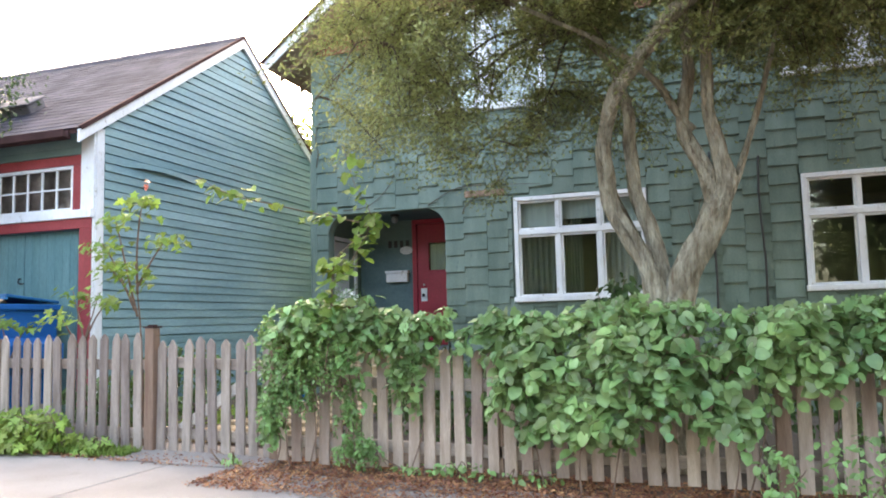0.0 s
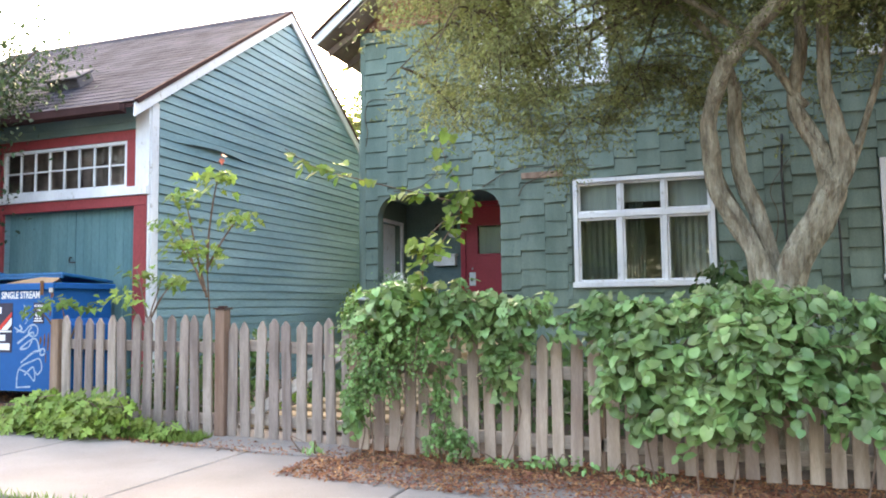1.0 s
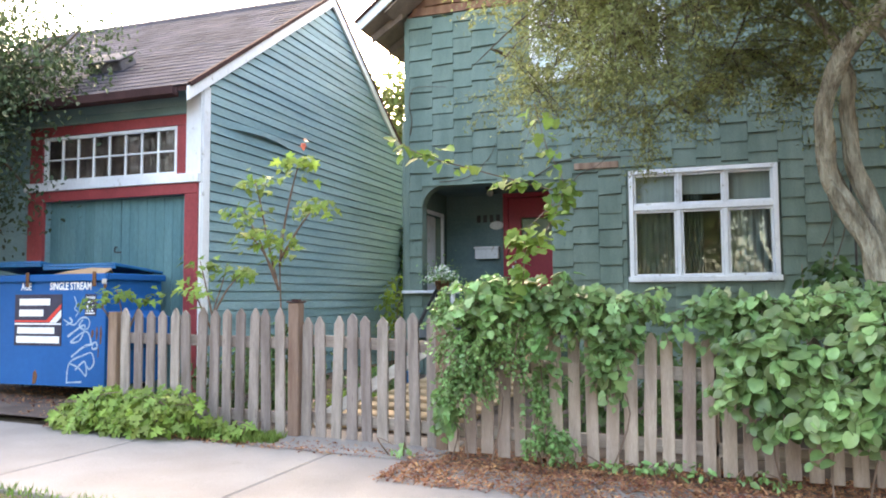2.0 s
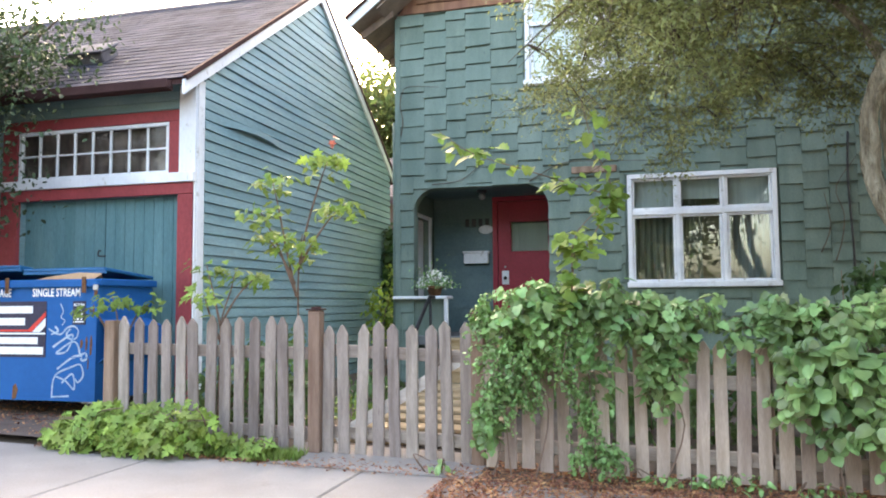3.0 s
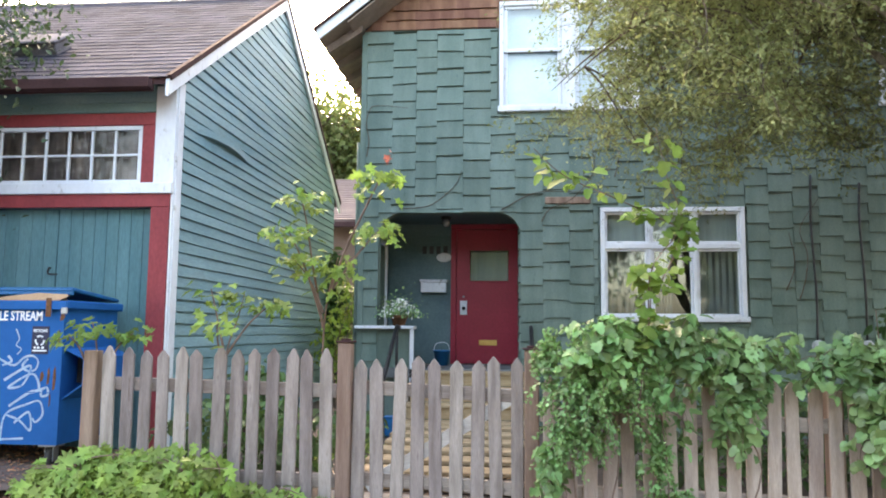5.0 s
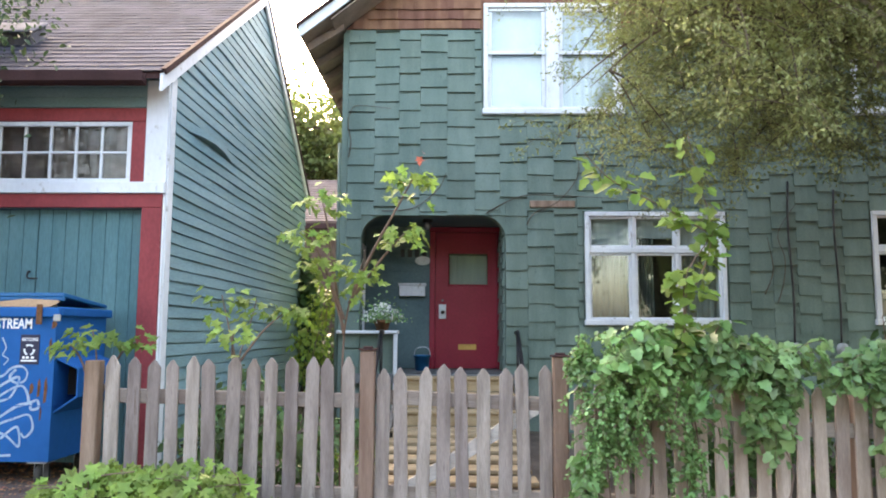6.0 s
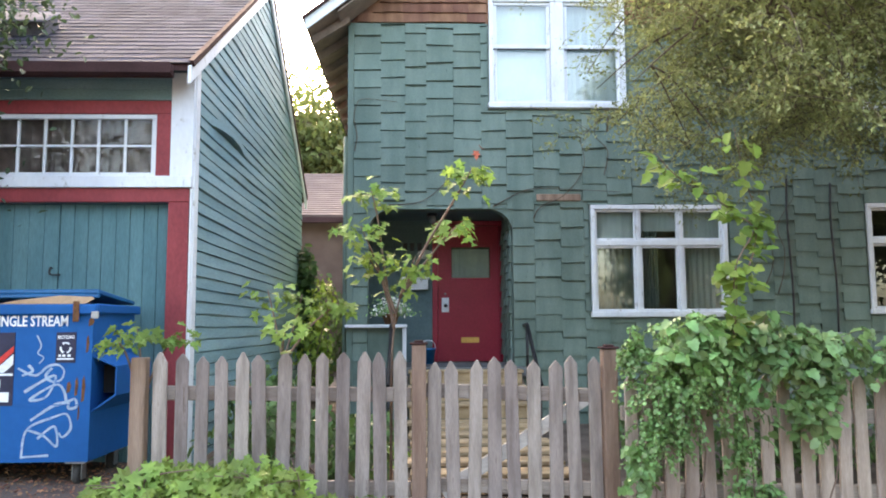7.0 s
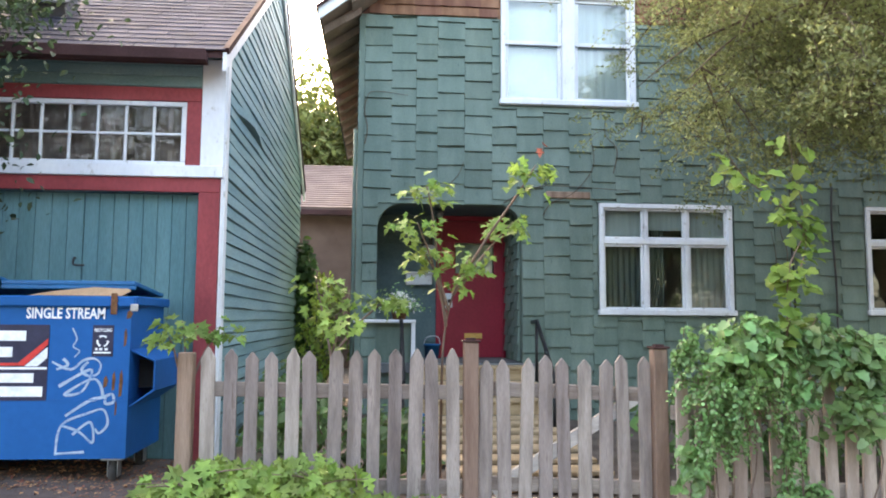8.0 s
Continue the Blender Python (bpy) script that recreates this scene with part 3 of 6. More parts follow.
vent = part("roof_vent", bm, M_VENT, garage, "low grey metal roof vent", m=Matrix.Translation(roof_point(-8.05, 1.05, 0.0)) @ turn)

# clapboards of the gable side
BOARD = 0.104
k = 0
z = -0.12
while z < RIDGE_Z - 0.2:
    zt = z + BOARD + 0.012
    def ends(zz):
        if zz < gable(GY0 + 0.118) - 0.16:
            return GY0 + 0.118, GY1
        lift = (zz + 0.13 - RIDGE_Z) / PITCH
        return max(GY0 + 0.118, RIDGE_Y + lift), min(GY1, RIDGE_Y - lift)
    b0, b1 = ends(z)
    t0, t1 = ends(zt)
    if b1 - b0 > 0.1 and t1 > t0:
        bm = bmesh.new()
        n = max(2, int((b1 - b0) / 0.3))
        rnd = random.Random(300 + k)
        rows = []
        sag = rnd.uniform(-0.006, 0.006)
        for i in range(n + 1):
            u = i / n
            yb, yt = b0 + (b1 - b0) * u, t0 + (t1 - t0) * u
            dz = 0.013 * noise.noise(Vector((yb * 0.9, k * 2.3, 1))) + sag * u
            out = 0.03 + 0.012 * noise.noise(Vector((yb * 1.3, k * 1.7, 4)))
            if k == 29 and 0.05 < u < 0.29:
                dz += 0.035 * math.sin((u - 0.05) / 0.24 * math.pi)
                out += 0.04 * math.sin((u - 0.05) / 0.24 * math.pi)
            rows.append(tuple(bm.verts.new(p) for p in ((GX - 0.0105, yb, z + dz), (GX - 0.011 + out + 0.006, yb, z + dz), (GX - 0.011 + out, yb + (yt - yb) * 0.7, z + 0.088), (GX - 0.008, yb + (yt - yb) * 0.72, z + 0.090), (GX - 0.008, yt, zt), (GX - 0.0105, yt, zt))))
        for a, b in zip(rows, rows[1:]):
            for i in range(6):
                bm.faces.new((a[i], a[(i + 1) % 6], b[(i + 1) % 6], b[i]))
        bm.faces.new(rows[0][::-1])
        bm.faces.new(rows[-1])
        bmesh.ops.recalc_face_normals(bm, faces=bm.faces[:])
        part("clapboard", bm, M_CLAP, side)
    z += BOARD
    k += 1
for k in range(4):
    zz = 2.975 + 0.085 * k
    part("clapboard", boxes((GL, GX - 0.18, GY0 - 0.03, GY0 - 0.021, zz, zz + 0.08), bevel=0.003), M_CLAP, garage)

# ---- house ----
HX0, HX1, HY = -5.40, 3.60, 9.95
HC = (HX0 + HX1) / 2
EAVE_Z, HP = 4.98, 0.77
def house_gable(x):
    return EAVE_Z + 0.06 + HP * (HX1 - HC - abs(x - HC))

ARCH = (-5.16, -3.36, 0.62, 2.57)
LEDGE_Z = 1.10
FW = (-2.38, -0.65, 1.23, 2.62)
RW = (1.15, 2.88, 1.25, 2.64)
UW = (-3.63, -1.88, 3.87, 5.32)
UR = (1.0, 2.7, 3.87, 5.32)
house = thing("house", "old two-storey house clad in green shingles with a gable roof", "house")
holes = [ARCH, FW, RW, UW, UR, (-5.16, -4.72, 0.62, 0.63)]
bm = bmesh.new()
for a, b, c, d in cells(HX0, HX1, -0.25, EAVE_Z, holes):
    box(bm, a, b, HY, HY + 0.16, c, d)
front = part("front_wall", bm, M_SHING, house)
for a, b, c, d in cells(HX0, HX1, EAVE_Z, EAVE_Z + 0.34, [UW, UR]):
    part("gable_wall", boxes((max(a, HX0 + 0.34), min(b, HX1 - 0.34), HY + 0.002, HY + 0.15, c, d)), M_BROWN_SH, house)
z1 = EAVE_Z + 0.34
part("upper_gable_wall", prism([(HX0 + 0.34, z1), (HX1 - 0.34, z1), (HC, house_gable(HC) - 0.12)], "y", HY + 0.002, HY + 0.15), M_BROWN_SH, house)
part("gable_corner", prism([(HX0, EAVE_Z), (HX0 + 0.34, EAVE_Z), (HX0 + 0.34, z1)], "y", HY + 0.002, HY + 0.15), M_BROWN_SH, house)
HB = 17.2
part("back_wall", boxes((HX0, HX1, HB - 0.15, HB, -0.25, EAVE_Z)), M_SHING, house)
bm = bmesh.new()
for a, b, c, d in cells(HY + 0.161, HB - 0.151, -0.25, EAVE_Z, [(HY + 0.3, HY + 1.0, 1.1, 2.25)]):
    box(bm, HX0, HX0 + 0.15, a, b, c, d)
part("side_wall", bm, M_SHING, house)
part("side_wall", boxes((HX1 - 0.15, HX1, HY + 0.161, HB - 0.151, -0.25, EAVE_Z)), M_SHING, house)
part("back_gable", prism([(HX0, EAVE_Z), (HX1, EAVE_Z), (HC, house_gable(HC) - 0.12)], "y", HB - 0.15, HB), M_BROWN_SH, house)
part("upper_floor", boxes((HX0 + 0.16, HX1 - 0.16, HY + 0.17, HB - 0.16, 2.72, 2.86)), M_ROOM, house)
part("lower_floor", boxes((-3.19, HX1 - 0.16, HY + 0.17, HB - 0.16, 0.4, 0.6)), M_ROOM, house)
part("room_back_wall", boxes((-3.19, HX1 - 0.16, 12.6, 12.7, 0.601, 2.719)), M_ROOM, house)
part("upper_back_wall", boxes((HX0 + 0.16, HX1 - 0.16, 12.6, 12.7, 2.861, EAVE_Z + 0.5)), M_ROOM, house)

# roof with deep eaves, rafters and white bargeboard
OV, FY = 0.49, 9.38
LIFT = 0.11
def rp(s, x):
    return HC + s * x
for s in (-1, 1):
    half = HX1 - HC
    xe = half + OV
    ze = EAVE_Z + LIFT - HP * OV
    zr = EAVE_Z + LIFT + HP * half
    part("roof", prism([(rp(s, xe), ze), (rp(s, 0.001), zr), (rp(s, 0.001), zr + 0.1), (rp(s, xe), ze + 0.1)], "y", FY + 0.03, HB + 0.5), M_ROOF_J, house)
    part("soffit_board", prism([(rp(s, xe - 0.02), ze + 0.0), (rp(s, half + 0.002), EAVE_Z + 0.04), (rp(s, half + 0.002), EAVE_Z + 0.055), (rp(s, xe - 0.02), ze + 0.014)], "y", FY + 0.04, HB + 0.4), M_SOFFIT, house)
    part("bargeboard", prism([(rp(s, xe), ze - 0.06), (rp(s, 0.001), zr - 0.06), (rp(s, 0.001), zr + 0.085), (rp(s, xe), ze + 0.085)], "y", FY, FY + 0.028), M_WHITE, house, "white-painted bargeboard")
    part("roof_edge", prism([(rp(s, xe + 0.03), ze + 0.06), (rp(s, 0.001), zr + 0.101), (rp(s, 0.001), zr + 0.13), (rp(s, xe + 0.03), ze + 0.095)], "y", FY - 0.05, FY + 0.2), M_FASCIA, house)
    for k in range(13):
        y = FY + 0.35 + k * 0.6
        part("rafter", prism([(rp(s, xe - 0.05), ze - 0.1), (rp(s, half - 0.01), EAVE_Z - 0.08), (rp(s, half - 0.01), EAVE_Z + 0.035), (rp(s, xe - 0.05), ze + 0.01)], "y", y, y + 0.05), M_SOFFIT, house)
    part("outrigger", prism([(rp(s, half + 0.12), EAVE_Z - 0.07), (rp(s, half - 0.9), EAVE_Z - 0.07 + HP * 1.02), (rp(s, half - 0.9), EAVE_Z + 0.04 + HP * 1.02), (rp(s, half + 0.12), EAVE_Z + 0.04)], "y", HY - 0.06, HY - 0.03), M_WHITE, house)
    part("verge_soffit", prism([(rp(s, half + 0.1), EAVE_Z - 0.01 - HP * 0.1), (rp(s, 0.001), zr - 0.03), (rp(s, 0.001), zr - 0.012), (rp(s, half + 0.1), EAVE_Z + 0.01 - HP * 0.1)], "y", FY + 0.03, HY - 0.061), M_SOFFIT, house)

# porch recess behind the arch
PY = 11.2
part("porch_floor", boxes((HX0 + 0.16, -3.2, HY - 0.1, PY - 0.001, 0.5, 0.62), bevel=0.006), surface("porch_floor_paint", (0.12, 0.13, 0.135), (0.18, 0.19, 0.19), 4, 0.8, 0.2), house)
part("porch_ceiling", boxes((HX0 + 0.16, -3.2, HY + 0.17, PY - 0.001, 2.6, 2.7)), M_PORCH, house)
part("porch_side_wall", boxes((-3.355, -3.2, HY + 0.161, PY - 0.001, 0.62, 2.598)), M_SHING, house)
DOOR = (-4.26, -3.40, 0.63, 2.52)
bm = bmesh.new()
for a, b, c, d in cells(HX0 + 0.16, -3.2, 0.4, 2.7, [(DOOR[0] - 0.08, DOOR[1] + 0.04, 0.4, DOOR[3] + 0.08)]):
    box(bm, a, b, PY, PY + 0.12, c, d)
porch_back = part("porch_back_wall", bm, M_PORCH, house)
z = 0.63
while z < 2.5:
    bm = bmesh.new()
    vs = [bm.verts.new(p) for p in ((HX0 + 0.161, PY - 0.001, z), (DOOR[0] - 0.082, PY - 0.001, z), (DOOR[0] - 0.082, PY - 0.018, z), (HX0 + 0.161, PY - 0.018, z), (HX0 + 0.161, PY - 0.004, z + 0.115), (DOOR[0] - 0.082, PY - 0.004, z + 0.115), (DOOR[0] - 0.082, PY - 0.001, z + 0.115), (HX0 + 0.161, PY - 0.001, z + 0.115))]
    for f in ((0, 1, 2, 3), (3, 2, 5, 4), (4, 5, 6, 7), (0, 3, 4, 7), (1, 6, 5, 2), (0, 7, 6, 1)):
        bm.faces.new([vs[i] for i in f])
    bmesh.ops.recalc_face_normals(bm, faces=bm.faces[:])
    part("clapboard", bm, M_PORCH, porch_back)
    z += 0.112
# rounded shoulders of the arch
def shoulder(x, s, r=0.3):
    pts = [(x, ARCH[3]), (x + s * r, ARCH[3])] + [(x + s * (r - r * math.sin(a)), ARCH[3] - (r - r * math.cos(a))) for a in [math.pi / 2 * i / 8 for i in range(1, 9)]]
    return prism(pts, "y", HY - 0.022, HY + 0.16)
part("arch_shoulder", shoulder(ARCH[0], 1), M_SHING, house)
part("arch_shoulder", shoulder(ARCH[1], -1), M_SHING, house)
# knee wall with a white cap beside the steps
knee = part("knee_wall", boxes((-5.158, -4.74, HY - 0.01, HY + 0.13, 0.621, LEDGE_Z - 0.002)), M_SHING, house)
part("ledge", boxes((-5.43, -4.68, HY - 0.13, HY + 0.17, LEDGE_Z, LEDGE_Z + 0.04), bevel=0.008), M_WHITE, house, "white-painted ledge board")
part("ledge_post", boxes((-4.735, -4.685, HY - 0.1, HY - 0.05, 0.1, LEDGE_Z - 0.002), bevel=0.006), M_WHITE, house, "white square post")
part("porch_window_trim", boxes((HX0 + 0.151, HX0 + 0.18, HY + 0.24, HY + 0.3, 1.1, 2.3), (HX0 + 0.151, HX0 + 0.18, HY + 1.0, HY + 1.07, 1.1, 2.3), (HX0 + 0.151, HX0 + 0.2, HY + 0.301, HY + 0.999, 1.04, 1.1), (HX0 + 0.151, HX0 + 0.18, HY + 0.301, HY + 0.999, 2.25, 2.3)), M_WHITE, house)

h = Heap()
h.tube([(HX0 - 0.05, HY + 0.03, 3.5), (HX0 - 0.05, HY + 0.03, 0.0)], [0.024, 0.024], 10)
part("downpipe", h.mesh("downpipe", True), M_SHING, house, "green-painted downpipe")
side_light = part("side_shutter", boxes((HX0 + 0.05, HX0 + 0.06, HY + 0.3, HY + 1.0, 1.1, 2.25)), M_CURTAIN_W, house, "white slatted side shutter")
for k in range(9):
    part("slat", boxes((HX0 + 0.061, HX0 + 0.072, HY + 0.305 + k * 0.077, HY + 0.372 + k * 0.077, 1.11, 2.24), bevel=0.004), M_WHITE, side_light)
# corner board and window frames
part("corner_board", boxes((HX0 - 0.02, HX0 + 0.055, HY - 0.03, HY - 0.001, -0.2, EAVE_Z - 0.05), bevel=0.004), M_SHING, house)

def casement(name, hole, label, cols, rail, blind, upper=False):
    x0, x1, z0, z1 = hole
    w = thing(name, label, "window", kind="structure", at=((x0 + x1) / 2, HY, z0))
    f = 0.055
    part("window_frame", boxes((x0, x0 + f, HY - 0.045, HY + 0.08, z0 + f, z1 - f), (x1 - f, x1, HY - 0.045, HY + 0.08, z0 + f, z1 - f), (x0, x1, HY - 0.047, HY + 0.08, z1 - f, z1), bevel=0.005), M_WHITE, w)
    part("window_sill", boxes((x0 - 0.02, x1 + 0.02, HY - 0.085, HY + 0.08, z0 - 0.015, z0 + f), bevel=0.008), M_WHITE, w)
    a, b, c, d = x0 + f, x1 - f, z0 + f, z1 - f
    if not upper:
        zr = d - (d - c) * rail
        part("transom", boxes((a, b, HY - 0.03, HY + 0.07, zr - 0.035, zr + 0.03), bevel=0.005), M_WHITE, w)
        step = (b - a) / cols
        for k in range(1, cols):
            part("mullion", boxes((a + step * k - 0.026, a + step * k + 0.026, HY - 0.025, HY + 0.07, c, zr - 0.036), bevel=0.004), M_WHITE, w)
            part("mullion", boxes((a + step * k - 0.015, a + step * k + 0.015, HY - 0.02, HY + 0.07, zr + 0.031, d), bevel=0.004), M_WHITE, w)
        for k in range(cols):
            for lo, hi, in_ in ((c, zr - 0.035, 0.026), (zr + 0.03, d, 0.015)):
                p0 = a + step * k + (in_ if k else 0)
                p1 = a + step * (k + 1) - (in_ if k < cols - 1 else 0)
                s = 0.03
                sash = part("sash", boxes((p0 + 0.002, p0 + s, HY - 0.005, HY + 0.04, lo + s, hi - s), (p1 - s, p1 - 0.002, HY - 0.005, HY + 0.04, lo + s, hi - s), (p0 + 0.002, p1 - 0.002, HY - 0.004, HY + 0.04, lo + 0.002, lo + s), (p0 + 0.002, p1 - 0.002, HY - 0.004, HY + 0.04, hi - s, hi - 0.002), bevel=0.004), M_WHITE, w)
                g_ = part("pane", boxes((p0 + s, p1 - s, HY + 0.014, HY + 0.018, lo + s, hi - s)), M_GLASS, sash)
                g_.visible_shadow = False
    else:
        mid = (a + b) / 2
        part("mullion", boxes((mid - 0.085, mid + 0.085, HY - 0.04, HY + 0.07, c, d), bevel=0.005), M_WHITE, w)
        zm = c + (d - c) * 0.57
        for p0, p1 in ((a, mid - 0.085), (mid + 0.085, b)):
            # thin black strip painting the shadow line beneath the meeting rail
            part("rail_shadow", boxes((p0 + 0.052, p1 - 0.052, HY - 0.016, HY + 0.012, zm - 0.056, zm - 0.041)), M_BLACK, w)
            for lo, hi, dy in ((c, zm, 0.03), (zm - 0.04, d, 0.0)):
                s = 0.05
                sash = part("sash", boxes((p0 + 0.002, p0 + s, HY - 0.012 + dy, HY + 0.016 + dy, lo + s, hi - s), (p1 - s, p1 - 0.002, HY - 0.012 + dy, HY + 0.016 + dy, lo + s, hi - s), (p0 + 0.002, p1 - 0.002, HY - 0.013 + dy, HY + 0.016 + dy, lo + 0.002, lo + s), (p0 + 0.002, p1 - 0.002, HY - 0.013 + dy, HY + 0.016 + dy, hi - s + 0.01, hi - 0.002), bevel=0.004), M_WHITE, w)
                g_ = part("pane", boxes((p0 + s, p1 - s, HY + dy, HY + dy + 0.004, lo + s, hi - s)), M_GLASS, sash)
                g_.visible_shadow = False
    return w

casement("window_1", FW, "white three-light wooden window with worn paint", 3, 0.33, M_CURTAIN)
casement("window_2", RW, "white three-light wooden window reflecting the street", 3, 0.33, M_CURTAIN)
casement("window_3", UW, "white double-hung window pair on the upper floor", 2, 0.5, M_CURTAIN_W, True)
casement("window_4", UR, "white double-hung window pair behind the tree", 2, 0.5, M_CURTAIN_W, True)
for x0, x1, mat_, lab in ((-2.36, -1.8, M_CURTAIN, "grey-green curtain drawn behind the window"), (-1.78, -1.5, M_CURTAIN, "grey-green curtain half drawn"), (-1.25, -0.67, M_PALE_CLOTH, "pale net curtain behind the window")):
    tagged(part("curtain", curtain_mesh(x0, x1, 1.2, 2.3, HY + 0.11, 0.011, 40, x0), mat_, None), lab, "curtain", group="curtains of the house")
for x0, x1 in ((-2.36, -1.81), (-1.8, -1.24), (-1.23, -0.67)):
    tagged(part("blind", boxes((x0, x1, HY + 0.09, HY + 0.096, 2.16 if x0 != -1.8 else 2.3, 2.61)), M_PALE_CLOTH, None), "pale grey roller blind behind the upper light", "blind", group="blinds of the house")
# pale sheets put the sky's reflection into the upper panes as colour
for x0, x1 in ((-3.6, -2.8), (-2.66, -1.92), (1.05, 2.65)):
    tagged(part("blind", boxes((x0, x1, HY + 0.1, HY + 0.106, 3.9, 5.3)), M_CURTAIN_W if x0 == -3.6 else M_PALE_CLOTH, None), "plain pale sheet behind the panes, coloured like reflected sky", "blind", group="blinds of the house")

# front door
door = thing("door_1", "dark red front door with a small square window", "door", kind="structure", at=(DOOR[0], PY, DOOR[2]))
part("door_frame", boxes((DOOR[0] - 0.08, DOOR[0] - 0.004, PY - 0.03, PY + 0.08, 0.62, DOOR[3] + 0.004), (DOOR[1] + 0.004, DOOR[1] + 0.04, PY - 0.03, PY + 0.08, 0.62, DOOR[3] + 0.004), (DOOR[0] - 0.08, DOOR[1] + 0.04, PY - 0.032, PY + 0.08, DOOR[3] + 0.006, DOOR[3] + 0.075), bevel=0.006), M_DOORRED, door)
bm = bmesh.new()
for a, b, c, d in cells(DOOR[0], DOOR[1], DOOR[2], DOOR[3], [(-4.07, -3.53, 1.79, 2.22)]):
    box(bm, a, b, PY + 0.0, PY + 0.045, c, d)
leaf = part("door_leaf", bm, M_DOORRED, door)
part("window_bead", boxes((-4.09, -3.51, PY - 0.012, PY + 0.01, 1.765, 1.79), (-4.09, -3.51, PY - 0.012, PY + 0.01, 2.22, 2.245), (-4.09, -4.07, PY - 0.011, PY + 0.01, 1.791, 2.219), (-3.53, -3.51, PY - 0.011, PY + 0.01, 1.791, 2.219), bevel=0.003), M_DOORRED, leaf)
p = part("pane", boxes((-4.07, -3.53, PY + 0.015, PY + 0.02, 1.79, 2.22)), M_GLASS, leaf)
part("net_curtain", boxes((-4.06, -3.54, PY + 0.047, PY + 0.05, 1.7, 2.2)), M_PALE_CLOTH, leaf, "grey net curtain")
part("lock_plate", boxes((-4.21, -4.11, PY - 0.012, PY - 0.001, 1.31, 1.51), bevel=0.004), M_WHITE, leaf, "pale metal lock plate")
h = Heap()
h.tube([(-4.155, PY - 0.012, 1.4), (-4.155, PY - 0.05, 1.4), (-4.155, PY - 0.06, 1.4)], [0.012, 0.014, 0.028], 10)
h.tube([(-4.155, PY - 0.06, 1.4), (-4.155, PY - 0.085, 1.4)], [0.028, 0.016], 10)
part("door_knob", h.mesh("door_knob", True), M_BLACK, leaf, "dark door knob")
part("deadbolt", boxes((-4.175, -4.145, PY - 0.02, PY - 0.001, 1.55, 1.58), bevel=0.008), M_STEEL, leaf)
part("mail_slot", boxes((-3.94, -3.69, PY - 0.012, PY - 0.001, 0.885, 0.96), (-3.92, -3.71, PY - 0.018, PY - 0.011, 0.905, 0.942), bevel=0.004), M_BRASS, leaf, "brass letter slot")

box_ = thing("mailbox", "white metal mailbox fixed to the porch wall", "mailbox", at=(-4.58, PY, 1.62))
part("body", boxes((-4.76, -4.4, PY - 0.11, PY - 0.022, 1.62, 1.76), bevel=0.008), M_WHITE, box_)
part("lid", boxes((-4.775, -4.385, PY - 0.125, PY - 0.02, 1.762, 1.8), bevel=0.008), M_WHITE, box_)
bm = bmesh.new()
bmesh.ops.create_cone(bm, cap_ends=True, segments=20, radius1=0.11, radius2=0.1, depth=0.012, matrix=Matrix.Translation((-4.44, PY - 0.028, 2.12)) @ Matrix.Diagonal((1, 1, 0.6, 1)) @ Matrix.Rotation(math.pi / 2, 4, "X"))
tagged(part("wall_plaque", bm, M_CURTAIN_W, None), "small oval cream plaque on the porch wall", "plaque")
nums = thing("number_plate", "row of dark metal house number bars", "sign", at=(-4.6, PY, 2.2))
for k in range(4):
    part("bar", boxes((-4.75 + k * 0.1, -4.69 + k * 0.1, PY - 0.026, PY - 0.019, 2.17, 2.28), bevel=0.003), M_BLACK, nums)
lampy = thing("ceiling_light", "small round porch ceiling light, switched off", "lamp", at=(-4.35, 10.5, 2.6))
h = Heap()
h.tube([(-4.35, 10.5, 2.599), (-4.35, 10.5, 2.57), (-4.35, 10.5, 2.565)], [0.07, 0.07, 0.05], 14)
part("base", h.mesh("base", True), M_BLACK, lampy)
h = Heap()
h.tube([(-4.35, 10.5, 2.565), (-4.35, 10.5, 2.53), (-4.35, 10.5, 2.49), (-4.35, 10.5, 2.47)], [0.03, 0.05, 0.045, 0.02], 14)
part("globe", h.mesh("globe", True), M_STEEL, lampy)

# steps
steps = thing("steps", "weathered wooden steps up to the porch", "steps", at=(-4.0, 9.2, 0))
for k in range(4):
    z = 0.60 - 0.165 * k
    y1 = HY - 0.1 - 0.29 * k
    part("tread", boxes((-4.66, -3.3, y1 - 0.31, y1 - 0.165, z - 0.035, z), bevel=0.006), M_STEP, steps)
    part("tread", boxes((-4.66, -3.3, y1 - 0.155, y1 - 0.003, z - 0.036, z - 0.001), bevel=0.006), M_STEP, steps)
    part("riser", boxes((-4.64, -3.32, y1 - 0.28, y1 - 0.262, z - 0.162, z - 0.037)), M_STEP, steps)
for x in (-4.68, -3.3):
    part("stringer", prism([(HY - 0.1, 0.52), (HY - 0.1, 0.1), (HY - 1.1, -0.1), (HY - 1.28, -0.1), (HY - 1.28, 0.06)], "x", x - 0.02, x + 0.018), M_RAIL, steps)

# boards laid from the gate to the foot of the steps
walkway = thing("boardwalk", "weathered tan boards laid from the gate to the steps", "boardwalk", at=(-4.0, 7.2, rise(-4.0, 7.2)))
for k in range(7):
    y0 = 5.85 + k * 0.4
    z0 = rise(-4.0, y0) + 0.012 + 0.016 * k
    bm = boxes((-4.62 + 0.02 * math.sin(k * 2.3), -3.36 + 0.02 * math.cos(k * 1.7), y0, y0 + 0.25, z0, z0 + 0.04), bevel=0.008)
    part("board", bm, M_STEP, walkway)
    part("bearer", boxes((-4.5, -3.5, y0 + 0.05, y0 + 0.1, z0 - 0.14, z0 - 0.001)), M_RAIL, walkway)

